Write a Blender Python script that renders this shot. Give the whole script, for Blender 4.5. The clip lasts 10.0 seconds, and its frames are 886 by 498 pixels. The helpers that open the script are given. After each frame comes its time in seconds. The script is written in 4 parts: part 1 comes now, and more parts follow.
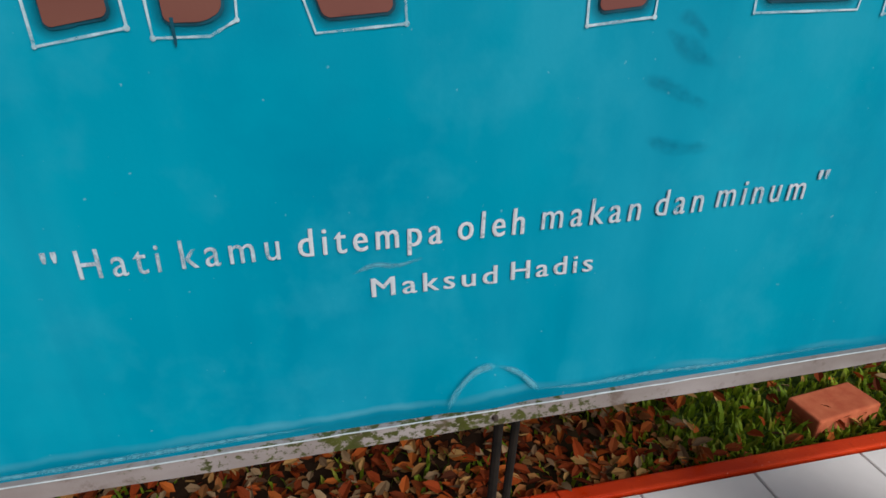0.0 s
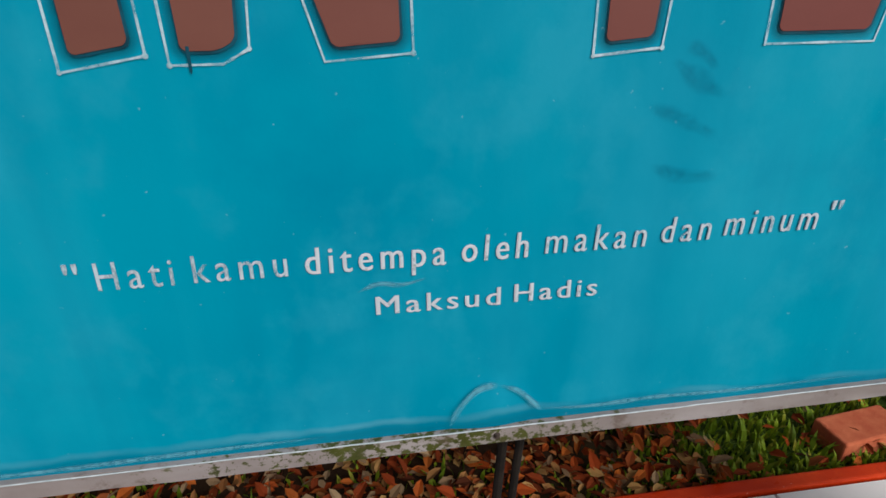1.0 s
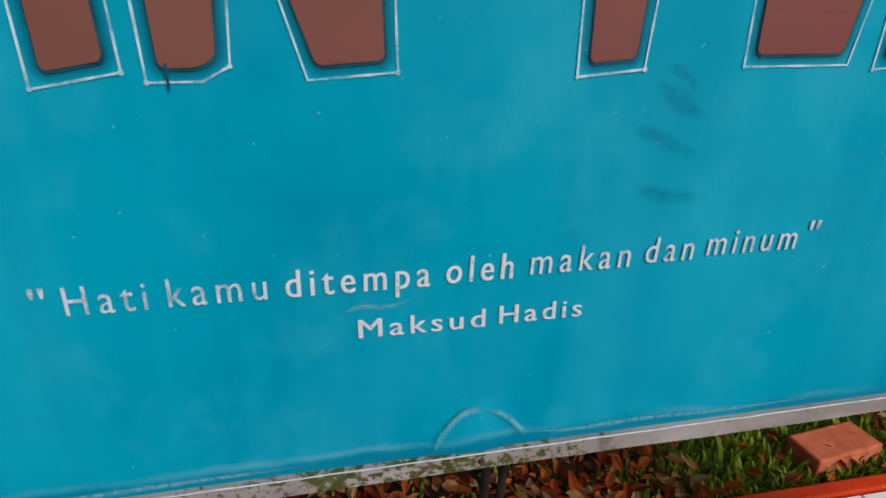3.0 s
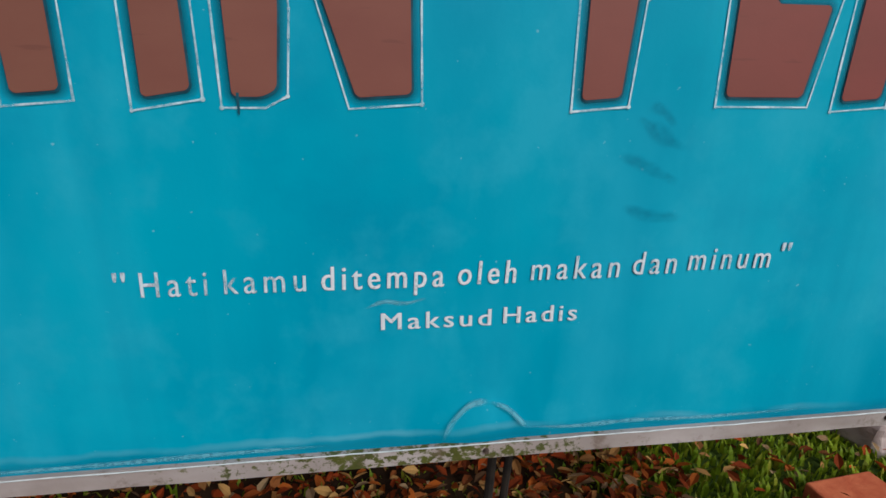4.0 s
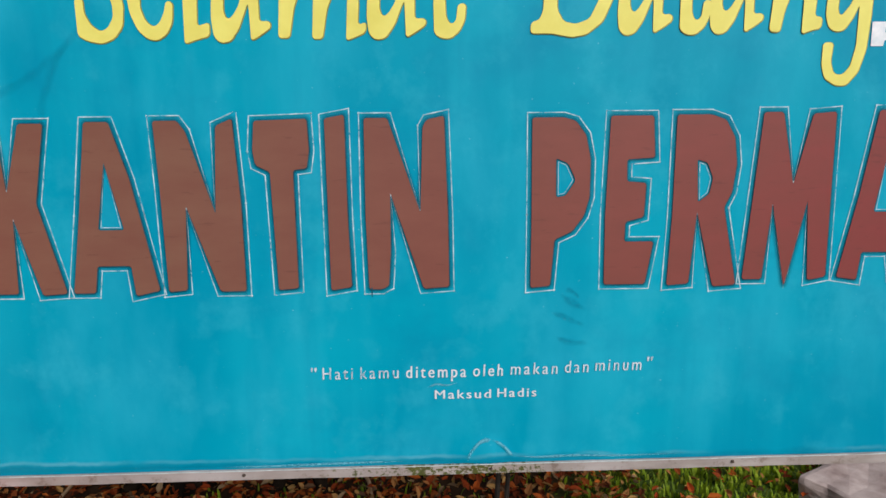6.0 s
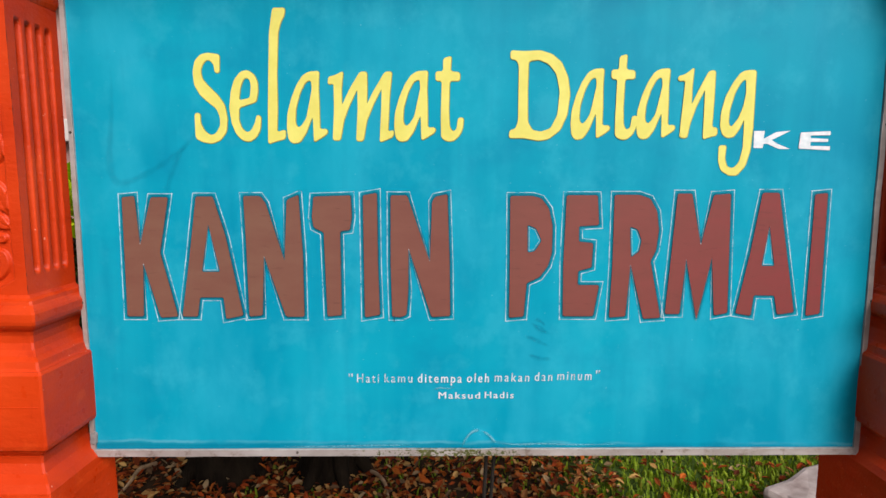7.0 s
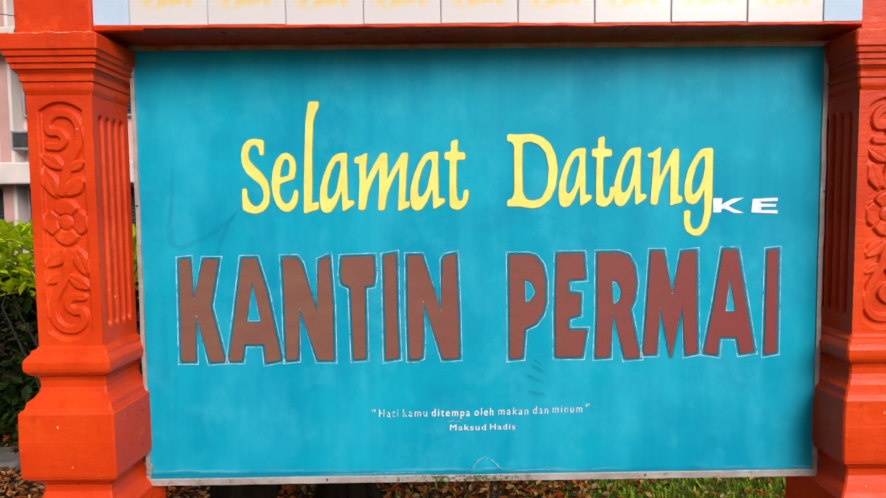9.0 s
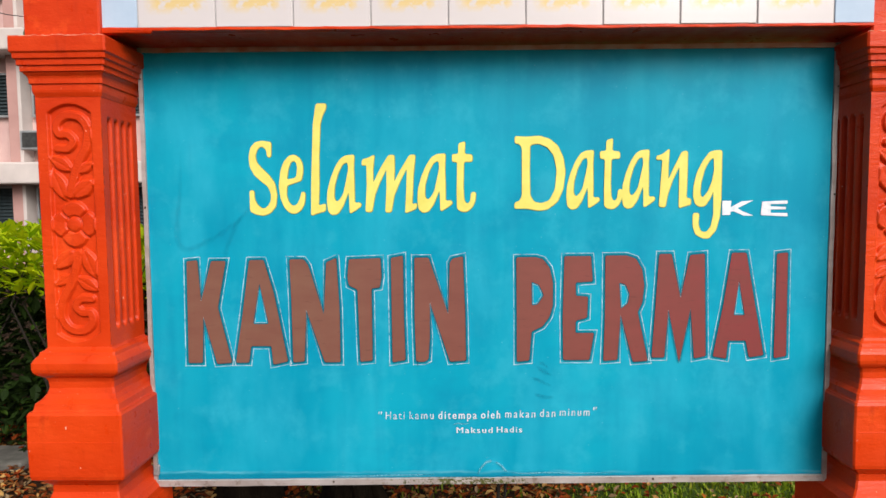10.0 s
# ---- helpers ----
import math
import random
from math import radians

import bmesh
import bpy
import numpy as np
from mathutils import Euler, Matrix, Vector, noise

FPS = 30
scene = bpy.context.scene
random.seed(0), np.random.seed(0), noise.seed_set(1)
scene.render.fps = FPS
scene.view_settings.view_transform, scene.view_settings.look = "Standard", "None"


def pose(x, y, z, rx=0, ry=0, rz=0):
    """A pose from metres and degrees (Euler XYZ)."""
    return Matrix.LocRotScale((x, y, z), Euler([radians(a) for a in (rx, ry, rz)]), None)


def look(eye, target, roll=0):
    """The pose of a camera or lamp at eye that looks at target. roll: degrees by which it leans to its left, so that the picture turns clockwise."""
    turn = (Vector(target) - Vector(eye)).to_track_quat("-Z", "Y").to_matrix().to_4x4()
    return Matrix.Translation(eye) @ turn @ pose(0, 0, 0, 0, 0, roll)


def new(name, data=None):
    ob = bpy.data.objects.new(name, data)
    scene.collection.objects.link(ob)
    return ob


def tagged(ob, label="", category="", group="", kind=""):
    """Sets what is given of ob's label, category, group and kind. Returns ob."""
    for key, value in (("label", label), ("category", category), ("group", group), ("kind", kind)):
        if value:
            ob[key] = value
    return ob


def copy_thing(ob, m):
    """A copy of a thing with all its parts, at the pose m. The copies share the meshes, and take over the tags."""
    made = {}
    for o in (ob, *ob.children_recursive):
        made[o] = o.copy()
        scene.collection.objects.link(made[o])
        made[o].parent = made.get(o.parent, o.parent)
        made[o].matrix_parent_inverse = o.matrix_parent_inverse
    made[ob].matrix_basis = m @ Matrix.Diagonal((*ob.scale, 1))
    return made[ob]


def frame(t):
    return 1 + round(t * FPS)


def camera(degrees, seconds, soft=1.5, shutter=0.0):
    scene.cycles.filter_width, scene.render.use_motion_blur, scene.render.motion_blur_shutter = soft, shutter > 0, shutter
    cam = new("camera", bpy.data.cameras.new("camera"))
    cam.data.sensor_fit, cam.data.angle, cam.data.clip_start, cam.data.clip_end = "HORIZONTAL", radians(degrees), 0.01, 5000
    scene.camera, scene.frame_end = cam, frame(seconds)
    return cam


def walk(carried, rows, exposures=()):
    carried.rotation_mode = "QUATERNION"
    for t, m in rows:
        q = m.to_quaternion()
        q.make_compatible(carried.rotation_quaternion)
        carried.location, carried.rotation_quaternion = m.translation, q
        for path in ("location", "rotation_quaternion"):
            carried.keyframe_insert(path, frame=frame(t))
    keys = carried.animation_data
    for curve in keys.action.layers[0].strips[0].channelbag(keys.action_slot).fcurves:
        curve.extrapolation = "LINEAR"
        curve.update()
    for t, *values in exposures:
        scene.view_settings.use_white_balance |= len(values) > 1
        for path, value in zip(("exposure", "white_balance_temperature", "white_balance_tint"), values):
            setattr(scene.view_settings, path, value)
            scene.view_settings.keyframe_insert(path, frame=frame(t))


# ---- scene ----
cam = camera(73.7, 10.0)
PATH = [
    (0, (-0.054, -0.4, 1.113), (0.299, 1.375, 0.263), -1.0),
    (0.5, (-0.05, -0.405, 1.12), (0.302, 1.372, 0.273), -0.8),
    (1, (-0.035, -0.404, 1.131), (0.221, 1.389, 0.282), -0.6),
    (1.5, (-0.037, -0.403, 1.123), (0.235, 1.371, 0.239), -0.9),
    (2, (-0.041, -0.385, 1.13), (0.234, 1.397, 0.265), -1.0),
    (2.5, (-0.038, -0.382, 1.137), (0.304, 1.405, 0.306), -0.3),
    (3.8, (-0.047, -0.458, 1.111), (0.261, 1.401, 0.439), 1.4),
    (4, (-0.046, -0.479, 1.124), (0.226, 1.397, 0.487), 1.1),
    (4.5, (-0.045, -0.558, 1.162), (0.139, 1.345, 0.578), 1.3),
    (5, (-0.044, -0.658, 1.206), (0.112, 1.265, 0.679), 0.7),
    (5.5, (-0.046, -0.805, 1.263), (0.049, 1.14, 0.807), -0.2),
    (6, (-0.037, -0.99, 1.322), (0.009, 0.99, 0.990), -0.5),
    (6.2, (-0.030, -1.095, 1.35), (-0.008, 0.885, 1.072), -0.5),
    (7.3, (-0.011, -1.426, 1.427), (-0.025, 0.562, 1.209), 0.1),
    (7.5, (-0.012, -1.456, 1.437), (-0.016, 0.535, 1.25), -0.2),
    (8, (-0.015, -1.54, 1.474), (-0.012, 0.458, 1.37), 0.0),
    (8.5, (-0.03, -1.612, 1.492), (-0.032, 0.386, 1.396), -0.0),
    (9, (-0.037, -1.606, 1.491), (-0.047, 0.39, 1.367), -0.6),
    (9.5, (-0.033, -1.605, 1.494), (-0.063, 0.39, 1.363), -0.5),
    (10, (-0.04, -1.602, 1.497), (-0.07, 0.394, 1.373), -0.5),
]
walk(cam, [(t, look(eye, target, roll)) for t, eye, target, roll in PATH],
     [(0, -0.29, 6260, 11), (2.5, -0.29, 6260, 11), (4.5, -0.17, 6280, 11), (5.5, -0.04, 6340, 11), (6.5, 0.16, 6420, 11), (7.5, 0.33, 6550, 11), (10, 0.38, 6580, 11)])

# ---------- light ----------
world = bpy.data.worlds.new("sky")
scene.world = world
world.use_nodes = True
wn = world.node_tree.nodes
sky = wn.new("ShaderNodeTexSky")
sky.sky_type, sky.sun_disc = "NISHITA", False
SUN_EL, SUN_AZ = radians(36), radians(152)
sky.sun_elevation, sky.sun_rotation = SUN_EL, SUN_AZ
sky.air_density, sky.dust_density, sky.ozone_density = 1.0, 4.0, 1.0
haze = wn.new("ShaderNodeHueSaturation")
haze.inputs["Saturation"].default_value = 0.4
world.node_tree.links.new(sky.outputs[0], haze.inputs["Color"])
world.node_tree.links.new(haze.outputs[0], wn["Background"].inputs[0])
wn["Background"].inputs[1].default_value = 0.08
sun = new("sun", bpy.data.lights.new("sun", "SUN"))
sun.data.energy, sun.data.angle, sun.data.color = 2.8, radians(38), (1.0, 0.97, 0.93)
sun.matrix_world = look((6 * math.sin(SUN_AZ) * math.cos(SUN_EL), 6 * math.cos(SUN_AZ) * math.cos(SUN_EL), 6 * math.sin(SUN_EL)), (0, 0, 0))


# ---------- materials ----------
class Mat:
    """A node material, written line by line."""

    def __init__(self, name, rough=0.6, metal=0.0, spec=0.5):
        self.m = bpy.data.materials.new(name)
        self.m.use_nodes = True
        self.t = self.m.node_tree
        self.b = self.t.nodes["Principled BSDF"]
        self.b.inputs["Roughness"].default_value = rough
        self.b.inputs["Metallic"].default_value = metal
        self.b.inputs["Specular IOR Level"].default_value = spec

    def node(self, kind, **inputs):
        n = self.t.nodes.new(kind)
        for k, v in inputs.items():
            key = k.replace("_", " ")
            if isinstance(v, bpy.types.NodeSocket):
                self.t.links.new(v, n.inputs[key])
            else:
                n.inputs[key].default_value = v
        return n

    def coords(self, scale=(1, 1, 1), kind="Object"):
        c = self.t.nodes.new("ShaderNodeTexCoord")
        return self.node("ShaderNodeMapping", Vector=c.outputs[kind], Scale=scale).outputs[0]

    def noise(self, scale, detail=4.0, stretch=(1, 1, 1), rough=0.55, kind="Object"):
        return self.node("ShaderNodeTexNoise", Vector=self.coords(stretch, kind), Scale=scale, Detail=detail, Roughness=rough).outputs[0]

    def ramp(self, fac, lo, hi, a=0.0, b=1.0):
        n = self.node("ShaderNodeMapRange", Value=fac)
        for i, v in enumerate((lo, hi, a, b), 1):
            n.inputs[i].default_value = v
        return n.outputs[0]

    def mix(self, fac, a, b):
        n = self.t.nodes.new("ShaderNodeMix")
        n.data_type = "RGBA"
        for s, v in ((n.inputs[0], fac), (n.inputs[6], a), (n.inputs[7], b)):
            if isinstance(v, bpy.types.NodeSocket):
                self.t.links.new(v, s)
            elif isinstance(v, tuple):
                s.default_value = (*v, 1)
            else:
                s.default_value = v
        return n.outputs[2]

    def math(self, op, a, b=0.0):
        n = self.t.nodes.new("ShaderNodeMath")
        n.operation = op
        for s, v in zip(n.inputs, (a, b)):
            if isinstance(v, bpy.types.NodeSocket):
                self.t.links.new(v, s)
            else:
                s.default_value = v
        return n.outputs[0]

    def axis(self, which, kind="Object"):
        c = self.t.nodes.new("ShaderNodeTexCoord")
        return self.node("ShaderNodeSeparateXYZ", Vector=c.outputs[kind]).outputs[which]

    def color(self, c):
        if isinstance(c, tuple):
            self.b.inputs["Base Color"].default_value = (*c, 1)
        else:
            self.t.links.new(c, self.b.inputs["Base Color"])
        return self

    def rough(self, r):
        self.t.links.new(r, self.b.inputs["Roughness"])
        return self

    def bump(self, h, strength=0.3, dist=0.002):
        n = self.node("ShaderNodeBump", Height=h, Strength=strength, Distance=dist)
        self.t.links.new(n.outputs[0], self.b.inputs["Normal"])
        return self


def board_paint():
    m = Mat("board_paint", 0.5, spec=0.1)
    c = m.mix(m.ramp(m.noise(2.2, 3), 0.3, 0.7), (0.0, 0.225, 0.365), (0.0, 0.32, 0.455))
    # pale chalky runs and scrubbed patches
    runs = m.ramp(m.noise(5.0, 4, (3.2, 1, 0.28)), 0.5, 0.78)
    cloud = m.ramp(m.noise(2.6, 3), 0.38, 0.68)
    c = m.mix(m.math("MULTIPLY", m.math("MULTIPLY", runs, cloud), 0.4), c, (0.015, 0.41, 0.55))
    c = m.mix(m.ramp(m.noise(3.4, 5, (1.6, 1, 0.8), 0.6), 0.48, 0.70, 0, 0.6), c, (0.024, 0.37, 0.53))
    c = m.mix(m.ramp(m.noise(4.1, 5, (1, 1, 1.4), 0.6), 0.52, 0.72, 0, 0.4), c, (0.0, 0.17, 0.32))
    c = m.mix(m.ramp(m.noise(2.6, 3, (3.4, 1, 0.22)), 0.46, 0.62, 0, 0.26), c, (0.01, 0.37, 0.51))
    c = m.mix(m.ramp(m.noise(9.0, 5, (1, 1, 0.9), 0.65), 0.52, 0.66, 0, 0.35), c, (0.035, 0.38, 0.52))
    # darker streaks
    dark = m.ramp(m.noise(7.0, 3, (2.6, 1, 0.2)), 0.58, 0.8, 0, 0.25)
    c = m.mix(dark, c, (0.0, 0.18, 0.31))
    # specks
    c = m.mix(m.ramp(m.noise(160, 2), 0.72, 0.76, 0, 0.45), c, (0.3, 0.52, 0.6))
    # stained, rubbed band along the lower edge, with the strip's shadow gap painted in
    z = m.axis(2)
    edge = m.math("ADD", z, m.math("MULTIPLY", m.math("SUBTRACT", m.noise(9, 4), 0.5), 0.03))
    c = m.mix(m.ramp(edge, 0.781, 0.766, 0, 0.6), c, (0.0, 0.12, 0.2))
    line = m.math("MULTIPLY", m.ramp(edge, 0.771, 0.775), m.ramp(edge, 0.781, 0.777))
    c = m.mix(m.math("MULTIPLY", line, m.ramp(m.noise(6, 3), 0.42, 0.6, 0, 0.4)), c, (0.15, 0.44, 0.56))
    m.color(c).rough(m.ramp(m.noise(12, 4), 0.3, 0.7, 0.34, 0.55))
    return m.bump(m.noise(240, 3), 0.12, 0.0008).m


def frame_metal():
    m = Mat("frame_metal", 0.5, 0.2)
    c = m.mix(m.noise(14, 5), (0.22, 0.18, 0.17), (0.44, 0.38, 0.36))
    c = m.mix(m.ramp(m.noise(7, 4, (1, 1, 3)), 0.45, 0.65, 0, 0.6), c, (0.50, 0.45, 0.45))
    x, z = m.axis(0), m.axis(2)
    low_edge = m.ramp(z, 0.78, 0.76)
    near = m.math("MULTIPLY", m.ramp(m.math("ABSOLUTE", m.math("ADD", x, 0.06)), 0.26, 0.04), low_edge)
    spots = m.ramp(m.math("ADD", m.noise(90, 6, (1, 1, 1.3), 0.7), m.math("MULTIPLY", near, 0.14)), 0.60, 0.66)
    moss = m.math("MULTIPLY", m.ramp(near, 0.0, 0.3), spots)
    c = m.mix(moss, c, m.mix(m.noise(60, 3), (0.035, 0.04, 0.012), (0.12, 0.13, 0.02)))
    c = m.mix(m.math("MULTIPLY", low_edge, m.ramp(m.noise(34, 6, (1, 1, 1), 0.7), 0.55, 0.66, 0, 0.65)), c, (0.16, 0.11, 0.085))
    return m.color(c).rough(m.ramp(m.noise(25, 4), 0.3, 0.7, 0.35, 0.7)).bump(m.noise(120, 4), 0.3, 0.001).m


def orange_paint(name="orange_paint"):
    m = Mat(name, 0.42, spec=0.2)
    c = m.mix(m.ramp(m.noise(5, 4), 0.3, 0.7), (0.47, 0.026, 0.003), (0.64, 0.052, 0.006))
    c = m.mix(m.ramp(m.noise(30, 5, (1, 1, 0.25)), 0.60, 0.75, 0, 0.45), c, (0.33, 0.016, 0.003))
    c = m.mix(m.ramp(m.noise(14, 6, (1, 1, 1), 0.7), 0.58, 0.66, 0, 0.35), c, (0.72, 0.085, 0.014))
    c = m.mix(m.ramp(m.noise(110, 3), 0.72, 0.75, 0, 0.7), c, (0.80, 0.36, 0.25))
    h = m.math("ADD", m.math("MULTIPLY", m.noise(26, 4, (1, 1, 3)), 0.7), m.math("MULTIPLY", m.noise(150, 3), 0.3))
    return m.color(c).rough(m.ramp(m.noise(20, 3), 0.3, 0.7, 0.26, 0.5)).bump(h, 0.55, 0.004).m


def letter_brown():
    m = Mat("letter_brown", 0.55, spec=0.3)
    g = m.ramp(m.axis(0), -0.5, 0.75)
    c = m.mix(g, (0.19, 0.085, 0.058), (0.21, 0.034, 0.036))
    c = m.mix(m.ramp(m.noise(9, 5, (1, 1, 2.5)), 0.35, 0.75, 0, 0.5), c, (0.15, 0.045, 0.036))
    crack = m.ramp(m.noise(16, 5, (1, 1, 7)), 0.62, 0.67, 0, 0.32)
    return m.color(m.mix(crack, c, (0.09, 0.03, 0.028))).bump(m.noise(90, 3), 0.15, 0.001).m


def plain(name, a, b, scale, rough=0.6, bump=0.2, dist=0.002, metal=0.0, stretch=(1, 1, 1), spec=0.3):
    m = Mat(name, rough, metal, spec)
    return m.color(m.mix(m.ramp(m.noise(scale, 5, stretch), 0.3, 0.7), a, b)).bump(m.noise(scale * 6, 4, stretch), bump, dist).m


def by_island(name, stops, rough=0.55, transl=0.0, spec=0.25):
    m = Mat(name, rough, spec=spec)
    g = m.t.nodes.new("ShaderNodeNewGeometry")
    r = m.t.nodes.new("ShaderNodeValToRGB")
    m.t.links.new(g.outputs["Random Per Island"], r.inputs[0])
    el = r.color_ramp.elements
    for i, s in enumerate(stops):
        e = el[i] if i < 2 else el.new(0.5)
        e.color = (*s, 1)
    for i in range(len(stops)):
        el[i].position = i / (len(stops) - 1)
    for i, s in enumerate(stops):
        el[i].color = (*s, 1)
    m.color(m.mix(m.ramp(m.noise(30, 3), 0.3, 0.7, 0, 0.25), r.outputs[0], stops[0]))
    if transl:
        tr = m.node("ShaderNodeBsdfTranslucent", Color=r.outputs[0])
        mixer = m.t.nodes.new("ShaderNodeMixShader")
        mixer.inputs[0].default_value = transl
        m.t.links.new(m.b.outputs[0], mixer.inputs[1])
        m.t.links.new(tr.outputs[0], mixer.inputs[2])
        m.t.links.new(mixer.outputs[0], m.t.nodes["Material Output"].inputs[0])
    return m.m


def worn(name, a, b, lo, hi, scale, stretch=(1, 1, 1), rough=0.55, soft=0.0):
    """Paint rubbed through in patches."""
    m = Mat(name, rough, spec=0.2)
    m.color(m.mix(m.noise(scale * 0.6, 3), a, b))
    a = m.ramp(m.noise(scale, 5, stretch, 0.65), lo, hi)
    if soft:
        at = m.t.nodes.new("ShaderNodeAttribute")
        at.attribute_name = "thick"
        a = m.math("MULTIPLY", m.math("MULTIPLY", a, at.outputs["Fac"]), soft)
    m.t.links.new(a, m.b.inputs["Alpha"])
    return m.m


def ground_soil():
    m = Mat("ground_soil", 0.95, spec=0.08)
    c = m.mix(m.ramp(m.noise(3, 5), 0.35, 0.65), (0.022, 0.012, 0.007), (0.055, 0.030, 0.016))
    x = m.axis(0)
    green = m.ramp(m.math("ADD", x, m.math("MULTIPLY", m.noise(2.0, 4), 1.2)), 0.9, 1.5)
    c = m.mix(green, c, m.mix(m.noise(25, 4), (0.03, 0.055, 0.01), (0.07, 0.11, 0.02)))
    return m.color(c).bump(m.noise(60, 5), 0.6, 0.01).m


def tile_glaze():
    m = Mat("tile_glaze", 0.16, spec=0.5)
    c = m.mix(m.noise(9, 3), (0.54, 0.49, 0.50), (0.62, 0.57, 0.57))
    z = m.axis(2)
    x = m.math("ABSOLUTE", m.axis(0))
    spot = m.math("MULTIPLY", m.ramp(z, 0.030, 0.052), m.ramp(x, 0.080, 0.045))
    pic = m.math("MULTIPLY", spot, m.ramp(m.noise(38, 4), 0.42, 0.54, 0, 0.75))
    c = m.mix(pic, c, (0.66, 0.46, 0.12))
    return m.color(c).m


BOARD, FRAME, ORANGE, BROWN = board_paint(), frame_metal(), orange_paint(), letter_brown()
OVERPAINT = plain("overpainted_metal", (0.46, 0.13, 0.06), (0.52, 0.36, 0.30), 16, 0.5, 0.3, 0.001)
YELLOW = plain("yellow_paint", (0.66, 0.59, 0.12), (0.75, 0.69, 0.17), 18, 0.5, 0.12, 0.0008)
WHITE = plain("white_paint", (0.55, 0.62, 0.68), (0.80, 0.80, 0.84), 60, 0.5, 0.15, 0.0008)
LINE = worn("white_outline", (0.22, 0.50, 0.60), (0.72, 0.80, 0.84), 0.30, 0.58, 38)
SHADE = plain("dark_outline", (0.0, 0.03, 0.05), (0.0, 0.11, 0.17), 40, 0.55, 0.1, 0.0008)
SMEAR = worn("damp_smear", (0.0, 0.15, 0.26), (0.0, 0.19, 0.31), 0.25, 0.6, 90, soft=0.28)
FAINT = worn("old_brush_mark", (0.0, 0.17, 0.28), (0.0, 0.20, 0.32), 0.1, 0.6, 60, soft=0.16)
CHALK = worn("chalk_mark", (0.07, 0.38, 0.51), (0.20, 0.48, 0.59), 0.2, 0.6, 110, soft=0.85)
OLD_FILLER = plain("old_filler", (0.16, 0.15, 0.15), (0.30, 0.28, 0.28), 60, 0.9, 0.5, 0.002)
EDGE_GLINT = plain("glint_paint", (0.36, 0.42, 0.44), (0.60, 0.64, 0.65), 90, 0.5, 0.3, 0.0005)
FADED = worn("faded_white_paint", (0.42, 0.54, 0.62), (0.66, 0.72, 0.77), 0.33, 0.56, 90, (1, 1, 0.5))
RUBBED = worn("rubbed_white_paint", (0.46, 0.56, 0.62), (0.66, 0.71, 0.76), 0.27, 0.46, 90, (1, 1, 0.5))
FRESH = worn("white_lettering", (0.50, 0.57, 0.63), (0.74, 0.76, 0.79), 0.24, 0.44, 90)
HALO = worn("dark_overspray", (0.0, 0.045, 0.075), (0.0, 0.075, 0.115), 0.0, 0.4, 40, soft=0.55)
OCHRE = plain("ochre_paint", (0.20, 0.20, 0.04), (0.34, 0.30, 0.05), 30, 0.5, 0.12, 0.0008)
SCREW = plain("screw_rust", (0.06, 0.045, 0.04), (0.16, 0.12, 0.1), 200, 0.5, 0.3, 0.0005, 0.6)
GLAZE = tile_glaze()
GROUT = plain("grout", (0.38, 0.36, 0.37), (0.5, 0.48, 0.48), 50, 0.85)
PALE_BLUE = plain("pale_blue_paint", (0.36, 0.46, 0.60), (0.43, 0.53, 0.66), 12, 0.5, 0.15)
SOIL = ground_soil()
PAVER = plain("paver_glaze", (0.76, 0.73, 0.70), (0.85, 0.82, 0.79), 7, 0.35, 0.15)
CONCRETE = plain("old_concrete", (0.06, 0.057, 0.05), (0.15, 0.14, 0.125), 9, 0.9, 0.5, 0.006)
PALE_STONE = plain("pale_broken_concrete", (0.24, 0.18, 0.17), (0.52, 0.44, 0.42), 8, 0.9, 0.6, 0.006)
BRICK = plain("red_brick", (0.42, 0.085, 0.035), (0.56, 0.16, 0.07), 22, 0.9, 0.5, 0.004)
IRON = plain("dark_iron", (0.007, 0.005, 0.004), (0.02, 0.014, 0.010), 60, 0.95, 0.4, 0.001)
BARK = plain("dark_bark", (0.006, 0.004, 0.003), (0.020, 0.014, 0.009), 18, 0.95, 0.8, 0.012, stretch=(1, 1, 0.3), spec=0.05)
DRY_ROOT = plain("dry_root", (0.22, 0.13, 0.07), (0.40, 0.26, 0.15), 30, 0.9, 0.5, 0.003)
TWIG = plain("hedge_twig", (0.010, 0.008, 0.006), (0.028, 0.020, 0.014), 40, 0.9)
LITTER = by_island("fallen_leaves", [(0.06, 0.013, 0.004), (0.36, 0.055, 0.010), (0.50, 0.13, 0.020), (0.15, 0.028, 0.007), (0.60, 0.36, 0.12), (0.26, 0.042, 0.008), (0.05, 0.014, 0.005), (0.44, 0.30, 0.16)], 0.8, 0.15, 0.12)
GRASS = by_island("grass_blades", [(0.09, 0.15, 0.005), (0.17, 0.27, 0.008), (0.28, 0.36, 0.016), (0.12, 0.21, 0.007), (0.34, 0.32, 0.03)], 0.6, 0.3)
HEDGE = by_island("hedge_leaves", [(0.24, 0.42, 0.004), (0.46, 0.60, 0.006), (0.66, 0.72, 0.014), (0.32, 0.50, 0.005)], 0.4, 0.5)
CROWN = by_island("crown_leaves", [(0.02, 0.05, 0.008), (0.05, 0.10, 0.012), (0.035, 0.075, 0.01)], 0.5, 0.3)
# near-black greens: the shade inside the hedge put into the leaf colour
INNER_SHADED = by_island("shaded_inner_leaves", [(0.008, 0.016, 0.004), (0.02, 0.04, 0.006), (0.012, 0.026, 0.005), (0.05, 0.10, 0.01)], 0.6, 0.1, 0.1)
CHIPPED = plain("chipped_paint", (0.10, 0.014, 0.006), (0.22, 0.03, 0.012), 80, 0.8)
